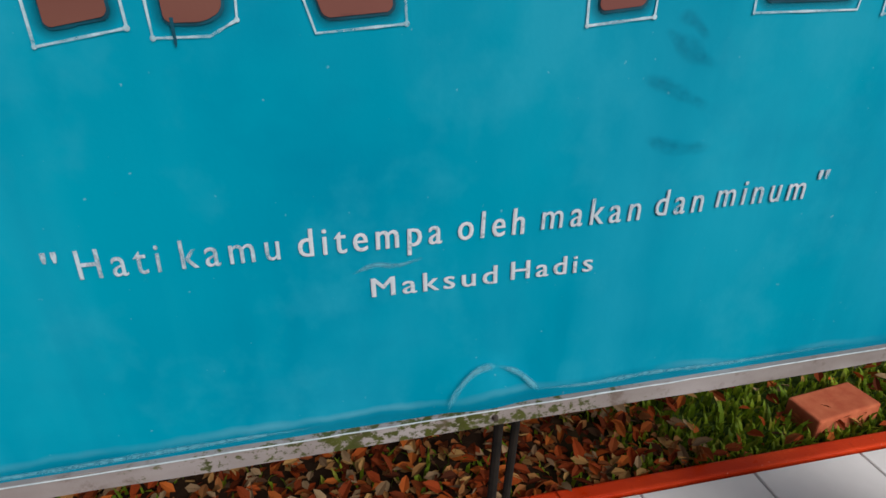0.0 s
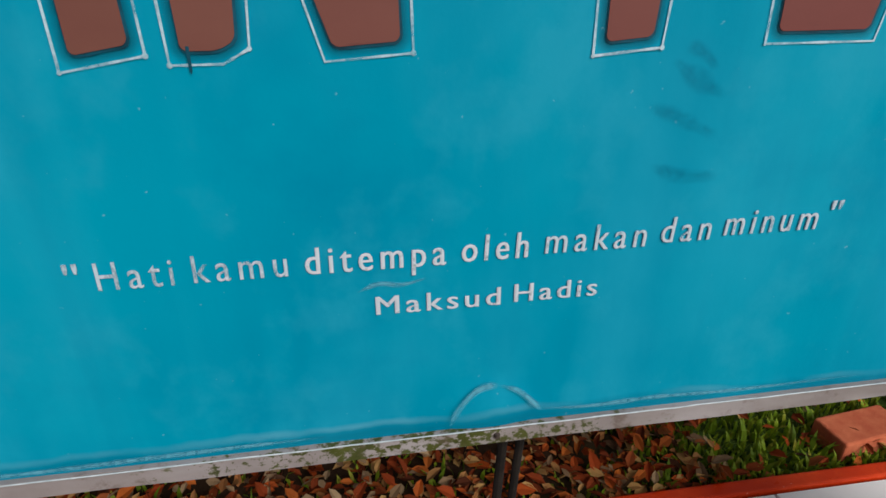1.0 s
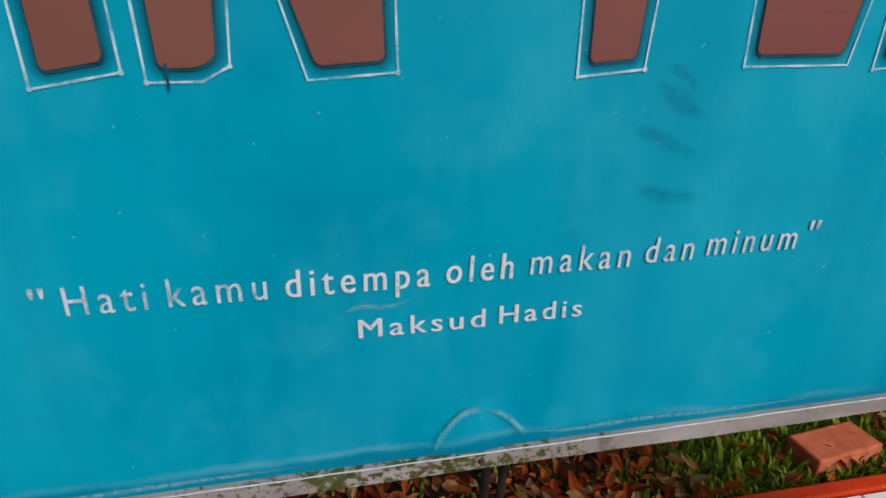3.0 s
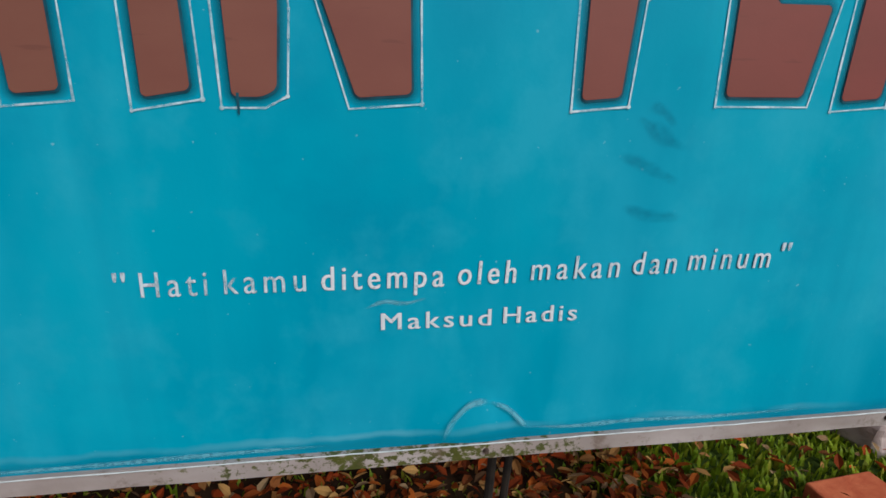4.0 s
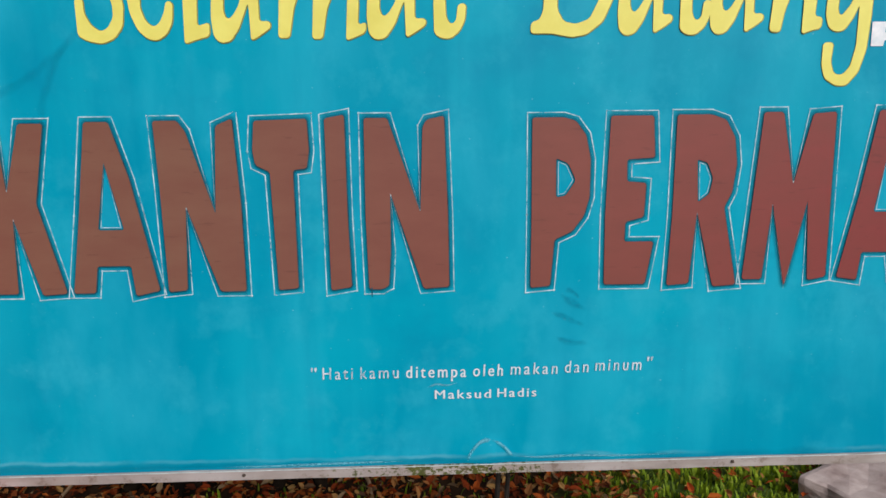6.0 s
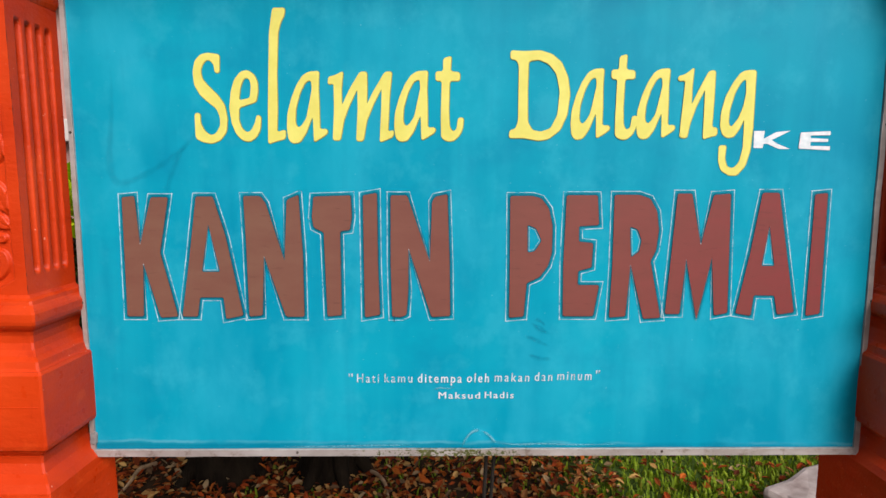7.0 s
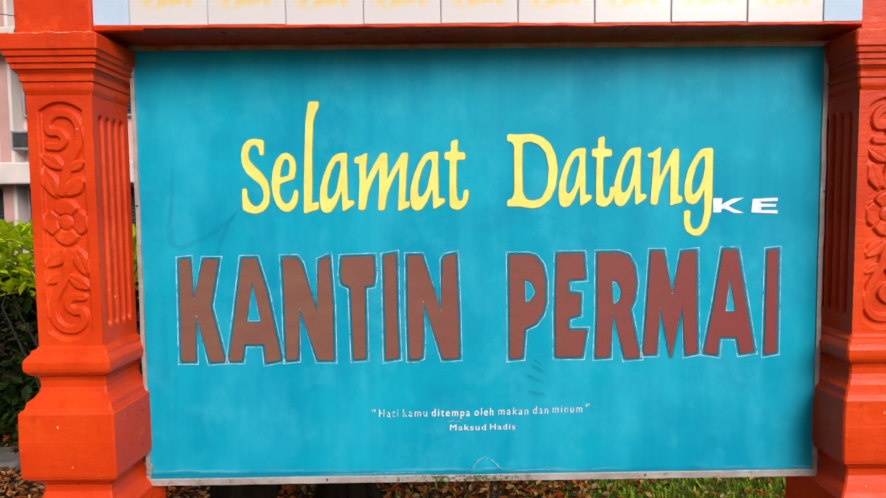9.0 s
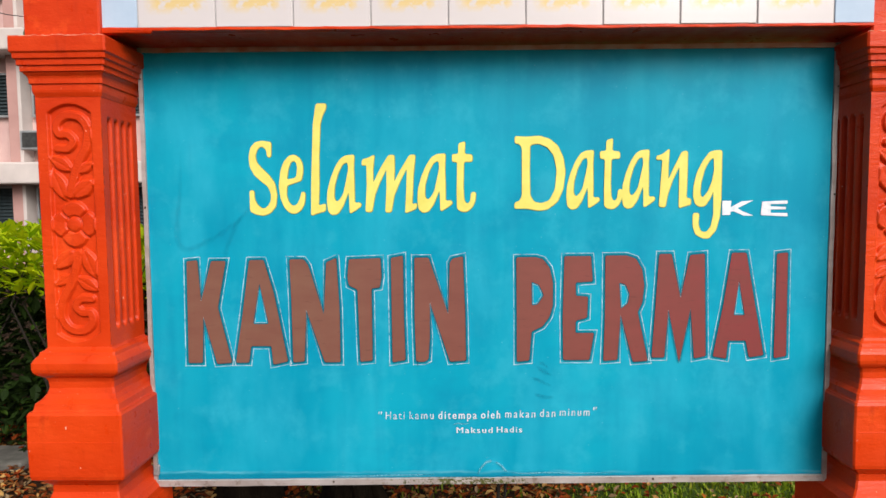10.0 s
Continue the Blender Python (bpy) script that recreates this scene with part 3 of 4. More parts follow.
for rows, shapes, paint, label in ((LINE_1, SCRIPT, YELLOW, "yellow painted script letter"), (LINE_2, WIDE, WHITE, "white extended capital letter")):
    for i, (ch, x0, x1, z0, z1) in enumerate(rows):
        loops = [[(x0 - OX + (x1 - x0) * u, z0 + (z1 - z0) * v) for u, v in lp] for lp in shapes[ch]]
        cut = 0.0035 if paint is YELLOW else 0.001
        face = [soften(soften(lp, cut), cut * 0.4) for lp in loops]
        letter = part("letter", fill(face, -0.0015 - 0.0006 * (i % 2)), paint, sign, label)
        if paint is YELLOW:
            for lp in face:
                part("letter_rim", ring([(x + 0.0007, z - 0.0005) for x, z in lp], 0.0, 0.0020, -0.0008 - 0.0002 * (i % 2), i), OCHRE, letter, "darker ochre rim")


def words(text, x0, x1, z, height, shear, mat, label, bold=0.0, space=1.0, y=-0.0012):
    """Words in the built-in font, fitted between x0 and x1 on the line z."""
    cu = bpy.data.curves.new("words", "FONT")
    cu.body, cu.size, cu.shear, cu.space_character = text, 1.0, shear, space
    cu.resolution_u = 3
    tmp = bpy.data.objects.new("words", cu)
    scene.collection.objects.link(tmp)
    me = bpy.data.meshes.new_from_object(tmp.evaluated_get(bpy.context.evaluated_depsgraph_get()))
    bpy.data.objects.remove(tmp)
    co = np.empty(len(me.vertices) * 3)
    me.vertices.foreach_get("co", co)
    co = co.reshape(-1, 3)
    lo, hi = co[:, 0].min(), co[:, 0].max()
    out = np.empty_like(co)
    out[:, 0] = x0 - OX + (co[:, 0] - lo) * (x1 - x0) / (hi - lo)
    out[:, 1] = y
    out[:, 2] = z + co[:, 1] * height / 0.73
    me.vertices.foreach_set("co", out.ravel())
    if bold:
        bm = bmesh.new()
        bm.from_mesh(me)
        n = len(bm.verts)
        bm.from_mesh(me)
        bm.verts.ensure_lookup_table()
        for v in bm.verts[n:]:
            v.co += Vector((bold, -0.0004, 0.0002))
        bm.to_mesh(me)
        bm.free()
    me.materials.clear()
    me.materials.append(mat)
    me.update()
    me.name = "lettering"
    return part("lettering", me, mat, sign, label)


for text, x0, x1, z, mat in (("\"", -.247, -.237, .926, FADED), ("Hati", -.227, -.174, .9265, FADED), ("kamu", -.161, -.094, .927, FADED), ("ditempa", -.081, .024, .927, FRESH),
                             ("oleh", .037, .089, .928, FRESH), ("makan", .103, .186, .930, RUBBED), ("dan", .199, .241, .932, RUBBED), ("minum", .253, .335, .9345, RUBBED), ("\"", .345, .355, .936, FADED)):
    words(text, x0, x1, z, .0232, 0.03 if x0 < .03 else 0.07, mat, "worn white lettering", 0.0008 if mat is FRESH else 0.0004, 1.34)
for text, x0, x1, z in (("Maksud", -.031, .068, .8872), ("Hadis", .080, .149, .8885)):
    words(text, x0, x1, z, .0172, 0.0, FRESH, "worn white lettering", 0.0008, 1.25)

# finger smears, a blistered patch and rubbed marks
def smear(ctrl, width, mat, label, name="smear", y=-0.0006):
    """A mark on the board, thin towards its edges and ends."""
    bm = bmesh.new()
    thick = bm.verts.layers.float.new("thick")
    pts = curve_points([(x - OX, z, 0) for x, z in ctrl], 10)
    last = None
    for i, p in enumerate(pts):
        d = pts[min(i + 1, len(pts) - 1)] - pts[max(i - 1, 0)]
        t = i / (len(pts) - 1)
        w = width * (0.4 + 0.6 * math.sin(math.pi * t)) * (0.9 + 0.5 * noise.noise(p * 60))
        nrm = Vector((-d.y, d.x, 0)).normalized() * w
        now = []
        for s, f in ((-1, 0), (-.4, .8), (.3, 1), (1, 0)):
            q = p + nrm * s * 0.7
            v = bm.verts.new((q.x, y, q.y))
            v[thick] = f * min(1.0, 5 * t, 5 * (1 - t))
            now.append(v)
        if last:
            for k in range(3):
                f = bm.faces.new((last[k], last[k + 1], now[k + 1], now[k]))
                f.normal_update()
                if f.normal.y > 0:
                    f.normal_flip()
        last = now
    return part(name, bm, mat, sign, label)


for ctrl in ([(.188, 1.074), (.205, 1.062), (.234, 1.046)], [(.174, 1.042), (.200, 1.032), (.232, 1.016)], [(.182, .997), (.205, .988), (.240, .985)], [(.196, 1.084), (.210, 1.078), (.222, 1.066)]):
    smear(ctrl, 0.012, SMEAR, "damp finger smear")
smear([(.026, .768), (.038, .792), (.054, .807), (.070, .809)], 0.008, CHALK, "chalky edge of a blister", "blister_edge", -0.0047)
smear([(.070, .809), (.088, .800), (.102, .785), (.110, .776)], 0.006, CHALK, "chalky edge of a blister", "blister_edge", -0.0047)
smear([(.108, .775), (.16, .772), (.22, .774), (.30, .772), (.43, .774)], 0.005, CHALK, "chalky scrape", "scrape")
smear([(-.045, .908), (-.028, .914), (-.010, .912), (.010, .916)], 0.004, CHALK, "chalky scrape", "scrape")
smear([(-.42, .764), (-.30, .765), (-.18, .768), (-.08, .769)], 0.005, CHALK, "chalky scrape", "scrape")
smear([(-.771, 1.69), (-.777, 1.563), (-.789, 1.457), (-.78, 1.411), (-.75, 1.404), (-.66, 1.449), (-.59, 1.51), (-.56, 1.57)], 0.017, FAINT, "old curved brush mark")
smear([(-.60, 1.50), (-.63, 1.46), (-.655, 1.40), (-.66, 1.37)], 0.014, FAINT, "old curved brush mark")


# ---------- carved columns ----------
HALF = 0.081
Z0, Z1 = 1.150, 1.800


def seg_dist(p, a, b):
    ab, ap = b - a, p - a
    t = np.clip((ap @ ab) / max(ab @ ab, 1e-12), 0, 1)
    return np.linalg.norm(ap - t[:, None] * ab, axis=1), t


def stem_height(p, ctrl, w0, w1, top):
    """A rounded tendril along ctrl, from width w0 to w1."""
    pts = [np.array((v.x, v.y)) for v in curve_points([(x, z, 0) for x, z in ctrl], 6)]
    h = np.zeros(len(p))
    n = len(pts) - 1
    for i in range(n):
        d, t = seg_dist(p, pts[i], pts[i + 1])
        w = w0 + (w1 - w0) * (i + t) / n
        h = np.maximum(h, top * np.clip(1.35 * np.sqrt(np.clip(1 - (d / w) ** 2, 0, 1)), 0, 1) * (0.8 + 0.2 * np.clip(d / w, 0, 1)))
    return h


def leaf_height(p, c, length, width, ang, top):
    a = radians(ang)
    q = p - np.array(c)
    u = (q[:, 0] * math.cos(a) + q[:, 1] * math.sin(a)) / length
    v = (-q[:, 0] * math.sin(a) + q[:, 1] * math.cos(a)) / width
    taper = np.clip(1 - np.abs(u) ** 1.6, 0.001, 1)
    r = np.clip(1 - (v / taper) ** 2, 0, 1)
    dent = 0.12 * np.exp(-(v / 0.12) ** 2)
    return np.where(np.abs(u) < 1, top * np.clip(1.5 * np.sqrt(r), 0, 1) * np.clip(taper * 2, 0, 1) * (1 - dent), 0)


def carving(x, z):
    """Height of the carved face at (x, z) from the flower's centre."""
    p = np.stack((x, z), 1)
    # arched hollow
    hw, hh = 0.0545, 0.2965
    arch = hh - 0.022 * (x / hw) ** 2
    inside = np.minimum(hw - np.abs(x), arch - np.abs(z))
    h = -0.011 * np.clip(inside / 0.004, 0, 1)
    m = np.zeros(len(p))
    # four broad petals round a boss
    r, th = np.hypot(x, z), np.arctan2(z, x)
    off = np.abs((th + math.pi / 4) % (math.pi / 2) - math.pi / 4) / (math.pi / 4)
    reach = 0.060 - 0.013 * off ** 1.5
    petal = np.clip((reach - r) / 0.006, 0, 1) * np.clip((0.97 - off) * r / 0.0045, 0, 1)
    m = np.maximum(m, 0.0112 * np.sqrt(petal) * (0.78 + 0.22 * np.clip(r / reach, 0, 1)))
    m = np.where(np.abs(r - 0.0200) < 0.0024, m * 0.45, m)
    m = np.maximum(m, 0.0125 * np.sqrt(np.clip(1 - (r / 0.0190) ** 2, 0, 1)) ** 0.5)
    for s in (1, -1):
        q = p * s
        m = np.maximum(m, leaf_height(q, (-0.034, 0.098), 0.046, 0.021, 112, 0.0105))
        m = np.maximum(m, leaf_height(q, (0.027, 0.088), 0.040, 0.021, 38, 0.0115))
        m = np.maximum(m, leaf_height(q, (-0.026, 0.150), 0.036, 0.018, 148, 0.011))
        m = np.maximum(m, leaf_height(q, (0.034, 0.140), 0.028, 0.013, 30, 0.0095))
        m = np.maximum(m, stem_height(q, [(-0.006, 0.075), (0.002, 0.11), (0.016, 0.150), (0.038, 0.192), (0.042, 0.236), (0.022, 0.264), (-0.012, 0.268), (-0.034, 0.248), (-0.030, 0.224), (-0.008, 0.222), (0.006, 0.205), (-0.008, 0.188), (-0.034, 0.188)], 0.0125, 0.0105, 0.0115))
    return h * 0.8 + np.where(inside > 0, m * 0.72, 0)


def face_grid(width, height, nu, nv, func, name):
    """A face in the x-z plane looking towards -y, with relief func (metres outwards)."""
    u = np.linspace(-width / 2, width / 2, nu)
    v = np.linspace(-height / 2, height / 2, nv)
    gx, gz = np.meshgrid(u, v)
    h = func(gx.ravel(), gz.ravel())
    co = np.stack((gx.ravel(), -h, gz.ravel()), 1)
    idx = np.arange(nu * nv).reshape(nv, nu)
    faces = np.stack((idx[:-1, :-1], idx[:-1, 1:], idx[1:, 1:], idx[1:, :-1]), -1).reshape(-1, 4)
    me = bpy.data.meshes.new(name)
    me.from_pydata(co.tolist(), [], faces.tolist())
    me.materials.append(ORANGE)
    me.polygons.foreach_set("use_smooth", [True] * len(me.polygons))
    me.update()
    return me


def flutes(x, z):
    h = np.zeros(len(x))
    for k in range(4):
        c = -0.04725 + 0.0315 * k
        top = 0.262
        dz = np.clip(np.abs(z) - (top - 0.007), 0, None)
        d = np.hypot(x - c, dz)
        h = np.minimum(h, -0.019 * np.clip(1 - (d / 0.0102) ** 1.8, 0, 1))
    return h


def carved_column(label):
    col = thing("carved_column", label, "column", group="columns of the sign")
    zc, hz = (Z0 + Z1) / 2, Z1 - Z0
    part("carved_face", face_grid(2 * HALF, hz, 96, 340, carving, "carved_face"), ORANGE, col, "carved flower and scrolling tendrils", (0, -HALF, zc))
    side = face_grid(2 * HALF, hz, 90, 110, flutes, "fluted_face")
    for a in (90, -90):
        f = part("fluted_face", side, ORANGE, col, "face with four round-ended flutes", (math.sin(radians(a)) * HALF, -math.cos(radians(a)) * HALF, zc))
        f.rotation_euler = (0, 0, radians(a))
    part("back_face", face_grid(2 * HALF, hz, 2, 2, lambda x, z: x * 0, "back_face"), ORANGE, col, at=(0, HALF, zc)).rotation_euler = (0, 0, math.pi)
    h = HALF
    cap = [(h + .001, Z1 - .012), (h + .005, Z1 - .002), (h + .006, Z1 + .004), (h + .006, Z1 + .017), (h + .010, Z1 + .019), (h + .0105, Z1 + .031), (h + .012, Z1 + .036), (h + .017, Z1 + .042), (h + .018, Z1 + .045), (h + .022, Z1 + .046), (h + .0225, Z1 + .058), (h + .027, Z1 + .060), (h + .0275, Z1 + .072), (h + .032, Z1 + .075), (h + .033, Z1 + .086), (h + .037, Z1 + .090), (h + .037, Z1 + .124), (h + .033, Z1 + .128)]
    part("capital", square_rings(cap), ORANGE, col, "stepped moulded capital")
    part("upper_pier", wobble(square_rings([(h + .012, Z1 + .124), (h + .012, Z1 + .25), (h + .012, Z1 + .385), (h + .008, Z1 + .39)]), 0.001, 12), ORANGE, col)
    torus = [(h + .004, 1.087), (h + .020, 1.098), (h + .026, 1.106), (h + .028, 1.114), (h + .028, 1.130), (h + .025, 1.136), (h + .020, 1.143), (h + .016, 1.147), (h + .014, 1.155), (h + .005, 1.160), (h + .001, 1.166)]
    part("torus_moulding", square_rings(torus), ORANGE, col, "rounded base moulding")
    neck = [(h + .032, 1.006), (h + .028, 1.013), (h + .027, 1.017), (h + .025, 1.027), (h + .014, 1.036), (h + .006, 1.048), (h + .002, 1.062), (h + .003, 1.078), (h + .008, 1.092)]
    part("neck_moulding", square_rings(neck), ORANGE, col, "hollow neck moulding")
    part("pedestal", wobble(square_rings([(h + .024, 0.830), (h + .036, 0.837), (h + .038, 0.846), (h + .039, 0.922), (h + .038, 1.001), (h + .034, 1.008)]), 0.0012, 14), ORANGE, col, "plain pedestal block with a casting seam")
    low = [(h + .040, 0.720), (h + .038, 0.740), (h + .028, 0.756), (h + .012, 0.772), (h + .004, 0.792), (h + .004, 0.810), (h + .016, 0.822), (h + .022, 0.834)]
    part("lower_neck", square_rings(low), ORANGE, col, "hollow moulding under the pedestal")
    part("plinth", wobble(square_rings([(h + .044, -.06), (h + .044, .30), (h + .043, .70), (h + .040, .722)]), 0.0012, 12), ORANGE, col, "tall square plinth")
    rn = random.Random(3)
    edge = [(-h - .035 + (2 * h + .070) * k / 30, -h - .0355 + rn.uniform(-.001, .001), Z1 + .1265 + rn.uniform(-.0018, .0018)) for k in range(31)]
    part("peeled_edge", rod(edge, [rn.uniform(.0002, .0014) for k in range(31)], 6), PEEL, col, "pale ragged line of peeling paint")
    for x in (-h, h):
        worn_line = [(x, -h, Z0 + 0.02 + (Z1 - Z0 - 0.04) * k / 90) for k in range(91)]
        part("worn_edge", rod(worn_line, [0.0002 + 0.0016 * max(0.0, noise.noise(Vector((k * 0.45, x * 90, 2)))) for k in range(91)], 5), CHIPPED, col, "dark chips along the worn arris")
    part("chip", wobble(box(-.02, -.0175, -h - .0393, -h - .0378, .968, .975, .0005), .001, 300), PEEL, col, "pale chip in the paint")
    part("chip", wobble(box(.012, .0145, -h - .0393, -h - .0378, .868, .871, .0005), .001, 300), PEEL, col, "pale chip in the paint")
    part("seam", box(-h - .03, h + .03, -h - .0398, -h - .037, .932, .9345, 0.0006), ORANGE, col)
    return col


col = carved_column("bright orange carved masonry column carrying the tiled beam")
col.location = (-0.900 - HALF, -0.143 + HALF, 0)
copy_thing(col, pose(1.010 + HALF, -0.090 + HALF, 0))


# ---------- tiled beam ----------
TURN_B = math.atan2(0.036, 1.867)
beam = thing("tiled_beam", "orange beam faced with white picture tiles", "beam", (0.050, -0.116, 0), TURN_B)
part("beam_body", wobble(box(-0.952, 0.952, 0.004, 0.170, 1.944, 2.165, 0.004), 0.0012, 9), ORANGE, beam)
lip = box(-0.952, 0.952, -0.0085, 0.006, 1.945, 1.953, 0.002)
bmesh.ops.subdivide_edges(lip, edges=[e for e in lip.edges if abs((e.verts[0].co - e.verts[1].co).x) > 0.5], cuts=70)
part("mortar_lip", wobble(lip, 0.0025, 25), ORANGE, beam, "ragged orange paint edge")
part("mortar_lump", wobble(box(-0.95, -0.82, -0.011, 0.02, 1.941, 1.953, 0.005), 0.006, 45), ORANGE, beam, "lumpy painted mortar at the joint")
part("grout_bed", box(-0.95, 0.95, -0.004, 0.0045, 1.950, 2.148), GROUT, beam)
PITCH = 0.1893
tile = finish("tile", box(-PITCH / 2 + .0017, PITCH / 2 - .0017, -0.0085, -0.001, 0, .192, 0.0015, segs=1), GLAZE)
for k in range(9):
    part("tile", tile, GLAZE, beam, at=(-0.852 + PITCH * (k + 0.5), 0, 1.952 + 0.0012 * math.sin(k * 2.1)))
for x0, x1 in ((-0.95, -0.854), (0.854, 0.95)):
    part("end_panel", box(x0, x1, -0.0075, -0.001, 1.953, 2.145, 0.0015), PALE_BLUE, beam, "pale blue end panel")


# ---------- things behind the board ----------
def leaf_cloud(count, place, size, seed, fold=0.35, ratio=0.45, upright=0.3):
    """Many small folded leaves in one mesh; place(rnd) gives position and facing."""
    rnd = random.Random(seed)
    co, fa = [], []
    for _ in range(count):
        p, d = place(rnd)
        s = size * (0.6 + 0.8 * rnd.random())
        d = (Vector(d) + Vector((rnd.uniform(-1, 1), rnd.uniform(-1, 1), rnd.uniform(-1, 1))) * 0.6).normalized()
        side = d.cross(Vector((rnd.uniform(-upright, upright), rnd.uniform(-upright, upright), 1))).normalized()
        up = side.cross(d)
        w = s * ratio * 0.5
        b = len(co)
        for a, c, e in ((0, 0, 0), (.35, -1, fold), (.35, 1, fold), (.75, -.7, fold * .8), (.75, .7, fold * .8), (1, 0, -.1), (.5, 0, 0)):
            co.append(p + d * (a * s) + side * (c * w) + up * (e * w))
        fa += [(b, b + 6, b + 1), (b, b + 2, b + 6), (b + 1, b + 6, b + 5, b + 3), (b + 6, b + 2, b + 4, b + 5)]
    me = bpy.data.meshes.new("leaves")
    me.from_pydata([tuple(c) for c in co], [], fa)
    return me


def leafy(name, me, mat, parent=None, label=""):
    me.materials.append(mat)
    me.update()
    ob = new(name, me)
    ob.parent = parent
    return tagged(ob, label) if label else ob


# fallen leaves: thick to the left, thinning into the grass
def litter_place(r):
    while True:
        x, y = r.uniform(-3.6, 3.0), 0.56 + 4.2 * r.random() ** 1.3
        edge = 0.75 + 0.5 * noise.noise(Vector((x, y, 3)) * 1.6)
        if x < edge or r.random() < 0.18:
            break
    a = r.uniform(0, 6.28)
    return Vector((x, y, -0.02 + 0.035 * r.random())), (math.cos(a), math.sin(a), r.uniform(-.3, .5))


ob = leafy("fallen_leaves", leaf_cloud(26000, litter_place, 0.042, 5, 0.5, 0.5, 0.8), LITTER)
tagged(ob, "layer of dry brown and orange leaves on soil", "leaf litter", kind="stuff")

rnd = random.Random(9)
co, fa = [], []
while len(fa) < 76000:
    x, y = rnd.uniform(-1.0, 3.4), 0.56 + 4.0 * rnd.random() ** 1.3
    edge = 0.62 + 0.5 * noise.noise(Vector((x, y, 0)) * 1.6)
    if x < edge and rnd.random() > 0.2:
        continue
    h, a, w = 0.015 + 0.035 * rnd.random() ** 1.5, rnd.uniform(0, 6.28), 0.003 + 0.0045 * rnd.random()
    lx, ly = math.cos(a), math.sin(a)
    bend = rnd.uniform(0.2, 0.9) * h
    b = len(co)
    co += [(x - ly * w, y + lx * w, -0.035), (x + ly * w, y - lx * w, -0.035), (x + lx * bend * .4 - ly * w * .8, y + ly * bend * .4 + lx * w * .8, -0.03 + h * .65), (x + lx * bend * .4 + ly * w * .8, y + ly * bend * .4 - lx * w * .8, -0.03 + h * .65), (x + lx * bend, y + ly * bend, -0.03 + h)]
    fa += [(b, b + 1, b + 3, b + 2), (b + 2, b + 3, b + 4)]
me = bpy.data.meshes.new("grass")
me.from_pydata(co, [], fa)
tagged(leafy("grass", me, GRASS), "short bright green grass among fallen leaves", "grass", kind="stuff")

# iron rods under the board
rods = thing("support_rods", "pair of thin dark iron rods behind the board", "rod", (0.07, 0.05, -0.03))
part("rod", rod([(0.020, -0.012, 0.80), (0.008, 0, 0.5), (-0.02, 0.01, 0)], [0.005, 0.005, 0.006]), IRON, rods)
part("rod", rod([(0.040, -0.010, 0.80), (0.024, 0.004, 0.5), (-0.004, 0.014, 0)], [0.0045, 0.0045, 0.005]), IRON, rods)

# brick and broken concrete on the grass
bm = wobble(box(-0.11, 0.11, -0.052, 0.052, 0, 0.065, 0.006), 0.003, 20)
ob = solid("brick", bm, BRICK, "weathered red brick lying in grass", "brick", (1.245, 0.652, -0.035))
ob.rotation_euler = (0, 0, 0.12)
bm = box(-0.26, 0.26, -0.16, 0.16, 0, 0.14, 0.03)
bmesh.ops.subdivide_edges(bm, edges=bm.edges[:], cuts=2, use_grid_fill=True)
bm = wobble(wobble(bm, 0.035, 5), 0.012, 16)
ob = solid("concrete_lump", bm, PALE_STONE, "broken pale concrete lump lying in grass", "rubble", (1.66, 1.08, -0.06))
ob.rotation_euler = (0, 0, 0.5)
bm = wobble(box(-0.35, 0.35, -0.16, 0.16, 0, 0.08, 0.03), 0.03, 5)
ob = solid("concrete_slab", bm, CONCRETE, "grey concrete slab lying under the hedge", "rubble", (-2.95, 1.95, -0.05))


# trees behind the board
def tree(at, radius, height, seed):
    rn = random.Random(seed)
    t = thing("tree", "slender dark-barked tree standing behind the board", "tree", at, group="trees behind the board")
    pts = [(0.03 * math.sin(k * 1.1 + seed), 0.03 * math.cos(k * 0.9 + seed), -0.05 + height * k / 7) for k in range(8)]
    bm = rod(pts, [radius * (1.35 if k == 0 else 1 - 0.09 * k) for k in range(8)], 14)
    tips = []
    for k in range(9):
        a = 2.4 * k + seed
        z = height * (0.62 + 0.04 * k)
        end = Vector((math.cos(a) * 0.7, math.sin(a) * 0.7 + 0.25, z + 0.5))
        limb = rod([(0, 0, z), (end.x * .5, end.y * .5, z + .3), tuple(end)], [radius * .4, radius * .28, radius * .1], 6)
        m2 = bpy.data.meshes.new("limb")
        limb.to_mesh(m2)
        limb.free()
        bm.from_mesh(m2)
        bpy.data.meshes.remove(m2)
        tips.append(end)
    part("trunk", bm, BARK, t, smooth=60)
    for k in range(6):
        a = 1.05 * k + 0.4 * seed
        c, d = math.cos(a), math.sin(a)
        run = [(c * radius * f, d * radius * f, zz) for f, zz in ((0.55, 0.26), (1.05, 0.07), (1.6, -0.005), (2.3, -0.045))]
        part("root", rod(run, [radius * .42, radius * .34, radius * .22, radius * .08], 8), BARK, t, smooth=60)

    def spot(r):
        c = r.choice(tips)
        d = Vector((r.gauss(0, 1), r.gauss(0, 1), r.gauss(0, .7)))
        return c + d * 0.26, d.normalized()

    leafy("crown", leaf_cloud(2200, spot, 0.11, seed), CROWN, t)
    return t


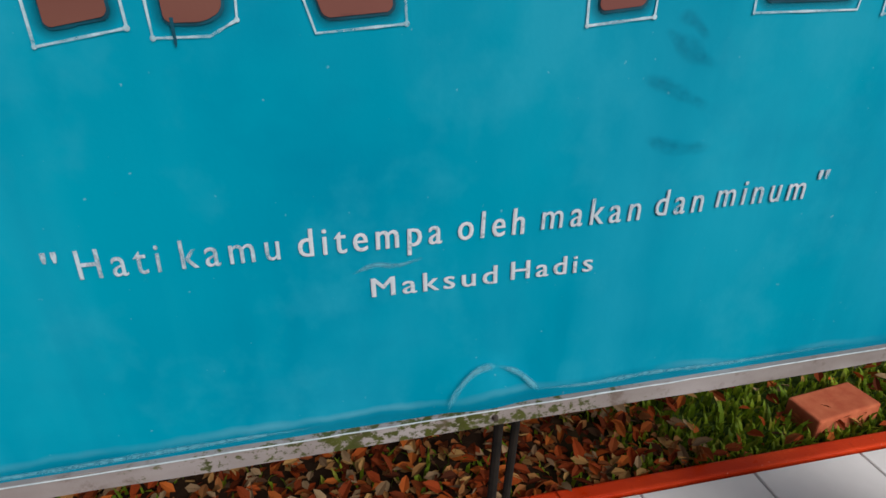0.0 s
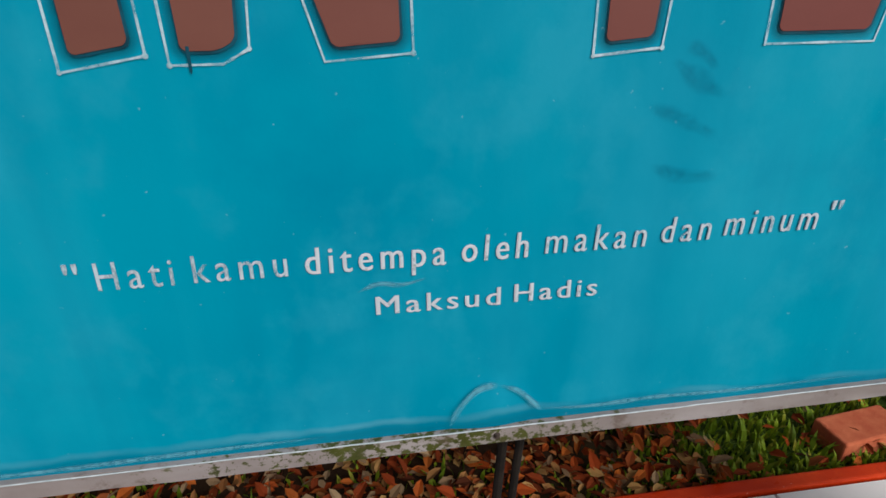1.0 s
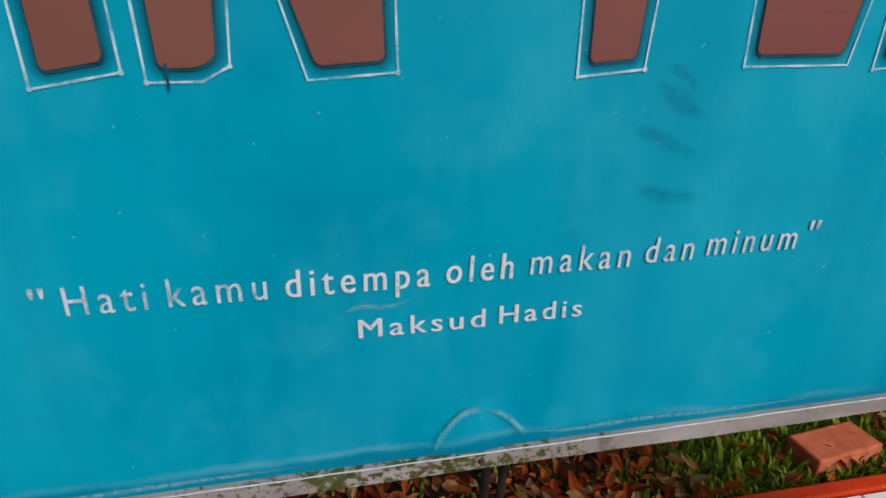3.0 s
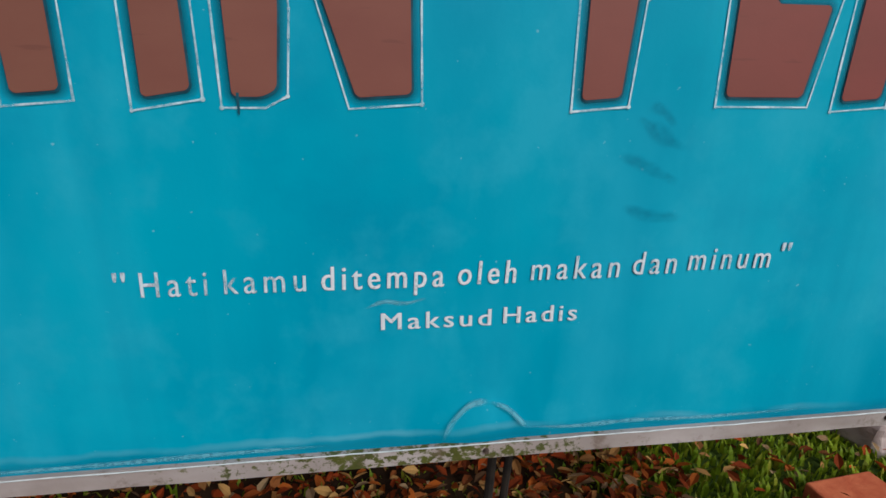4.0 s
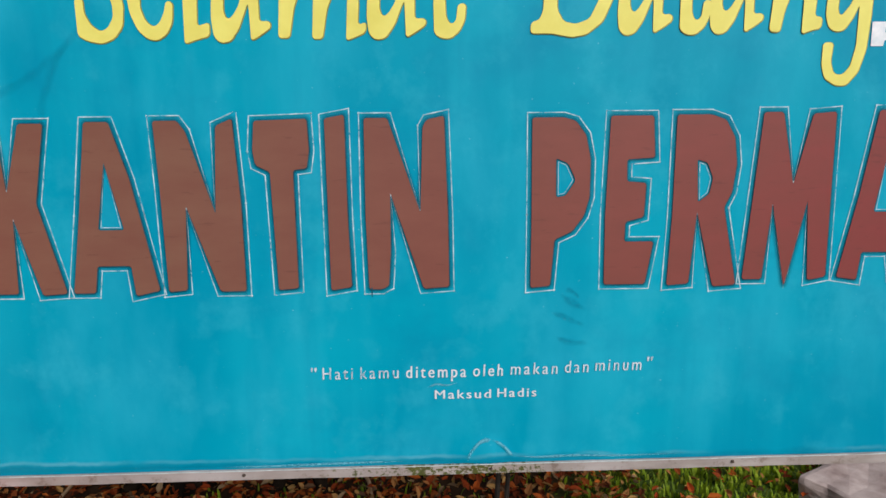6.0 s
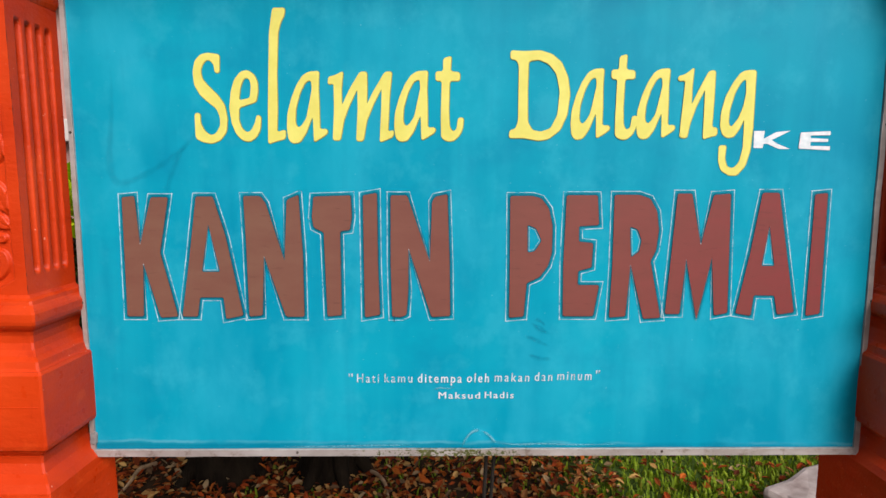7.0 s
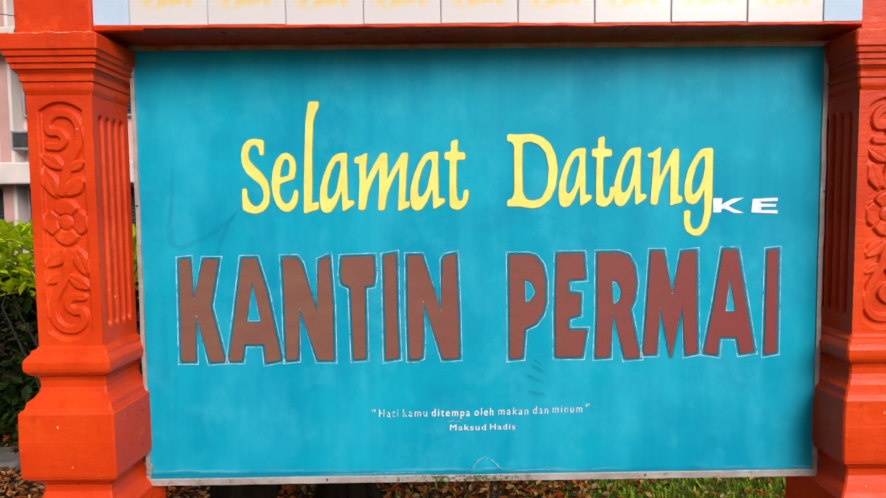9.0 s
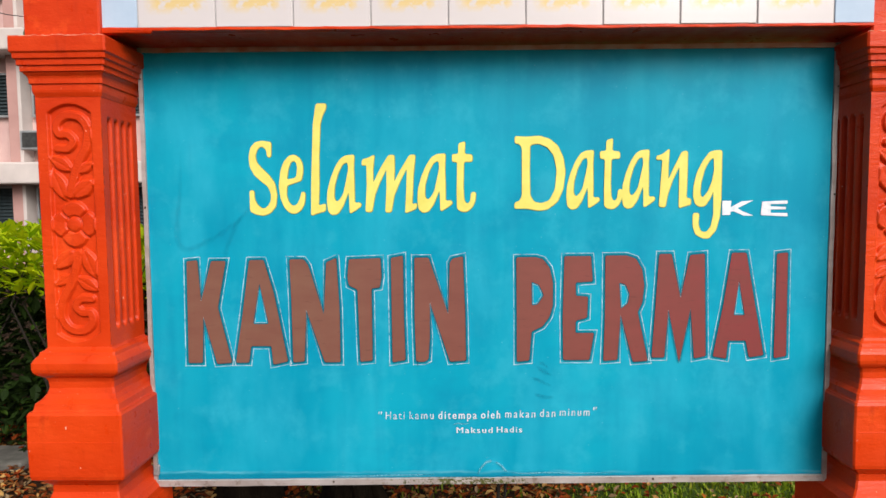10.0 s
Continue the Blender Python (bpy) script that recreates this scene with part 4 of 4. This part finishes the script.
tree((-1.105, 1.38, 0), 0.128, 3.3, 2)
tree((-0.555, 1.36, 0), 0.112, 3.5, 5)
for ctrl in ([(-.40, 1.36, .0), (-.34, 1.28, .022), (-.29, 1.19, .018), (-.265, 1.08, -.02)], [(-1.46, 1.42, .0), (-1.49, 1.32, .02), (-1.48, 1.22, .012), (-1.50, 1.12, -.02)]):
    pts = curve_points(ctrl, 5)
    solid("surface_root", rod([tuple(p) for p in pts], [0.011 - 0.0003 * k for k in range(len(pts))], 7), DRY_ROOT, "thin pale dry root lying on leaf litter", "root", smooth=60, group="dry roots")

# hedge
hedge = thing("hedge", "clipped hedge, bright leaves above bare dark stems", "hedge", (-3.3, 2.1, -0.03))
rn = random.Random(4)
for k in range(46):
    x, y = rn.uniform(-1.5, 1.5), rn.uniform(-.35, .45)
    b = rod([(x, y, 0), (x + rn.uniform(-.1, .1), y + rn.uniform(-.08, .08), .5), (x + rn.uniform(-.2, .2), y + rn.uniform(-.15, .15), 1.0), (x + rn.uniform(-.3, .3), y + rn.uniform(-.2, .2), 1.38)], [.010, .008, .005, .002], 5)
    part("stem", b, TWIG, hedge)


def hedge_top(r):
    x, y = r.uniform(-1.6, 1.6), r.uniform(-.45, .5)
    z = 1.42 - 0.36 * r.random() ** 1.6 + 0.05 * noise.noise(Vector((x, y, 0)) * 3)
    return Vector((x, y, z)), (r.uniform(-1, 1), -0.5 + r.uniform(-1, 1), 0.6)


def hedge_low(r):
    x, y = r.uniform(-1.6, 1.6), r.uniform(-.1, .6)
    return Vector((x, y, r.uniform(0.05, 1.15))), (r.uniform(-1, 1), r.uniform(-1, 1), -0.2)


leafy("top_leaves", leaf_cloud(5200, hedge_top, 0.082, 11, 0.3, 0.46), HEDGE, hedge)
leafy("lower_leaves", leaf_cloud(9000, hedge_low, 0.09, 12, 0.3, 0.5), INNER_SHADED, hedge, "sparse inner leaves, the hedge's shade put into their dark colour")

# ---------- building across the lawn ----------
house = thing("school_building", "three-storey pink rendered building with louvred windows", "building", (0, 16.0, 0))
X0, X1, BAY, TOP = -27.0, -3.0, 2.0, 10.3
part("wall", box(X0, X1, 0.25, 0.6, -0.05, TOP), PINK, house)
for z in (2.42, 6.20, 9.7):
    part("ledge", box(X0, X1, -0.75, 0.24, z, z + .62, 0.05), LEDGE, house, "projecting pale concrete ledge")
part("roof", box(X0 - .3, X1 + .3, -0.9, 8.3, TOP + .02, TOP + .2), ROOF, house)
for x in (X0, X1 - .3):
    part("side_wall", box(x, x + .3, 0.6, 8.0, -0.05, TOP), PINK, house)
part("rear_wall", box(X0, X1, 8.0, 8.3, -0.05, TOP), PINK, house)
pil = finish("pilaster", box(-.17, .15, -0.18, 0.25, -0.05, 9.7, 0.01), PILASTER)
fin = finish("fin", box(.15, .25, -0.20, 0.25, -0.05, 9.7, 0.01), LEDGE)
bm = box(-.72, .72, 0.10, 0.248, 0, 0.06)
for a in ((-.72, .72, 1.24, 1.30), (-.72, -.66, 0.06, 1.24), (.66, .72, 0.06, 1.24), (-.025, .025, 0.06, 1.24)):
    box(a[0], a[1], 0.12, 0.248, a[2], a[3], bm=bm)
frame_me = finish("window_frame", bm, ALU)
pane = finish("pane", box(-.66, .66, 0.215, 0.245, 0.06, 1.24), GLASS)
slat = bmesh.new()
for s in (-1, 1):
    box(s * .345 - .30, s * .345 + .30, -0.004, 0.004, -.05, .05, bm=slat)
bmesh.ops.rotate(slat, verts=slat.verts[:], matrix=Matrix.Rotation(radians(-35), 3, "X"))
slat = finish("louvre", slat, GLASS)
x = X0 + 1.1
k = 0
while x < X1 - 0.8:
    p = part("pilaster", pil, PILASTER, house, at=(x - 1.0, 0, 0))
    part("fin", fin, LEDGE, p)
    for z in (1.10, 4.45, 7.9):
        w = part("window", frame_me, ALU, house, "louvred window in an aluminium frame", at=(x + 0.06, 0, z))
        part("pane", pane, GLASS, w)
        if 5 <= k <= 8:
            for n in range(11):
                part("louvre", slat, ALU, w, at=(0, 0.16, 0.125 + .105 * n))
    x += BAY
    k += 1
unit = thing("air_conditioner", "grey air conditioner unit fixed under a window", "air conditioner", (-12.35, 16.06, 3.45))
part("casing", box(-.35, .35, -.32, .188, 0, .55, 0.02), ALU, unit)
part("grille", box(-.28, .28, -.335, -.322, .06, .49, 0.01), CABLE, unit)
solid("cable", rod([(-13.9, 15.35, 7.46), (-13.3, 15.3, 7.36), (-12.6, 15.35, 7.20), (-11.0, 15.4, 6.99)], [.012] * 4, 6), CABLE, "thin black cable strung along the building", "cable")

# ---------- paving tiles ----------
pav = finish("paving_tile", box(-.147, .147, -.147, .147, -.008, 0, 0.002, segs=1), PAVER)
for i in range(24):
    for j in range(1):
        part("paving_tile", pav, PAVER, pavement, at=(-2.865 + .3 * i, .35 - .3 * j, 0.0008 * math.sin(i * 3.1 + j * 1.7)))
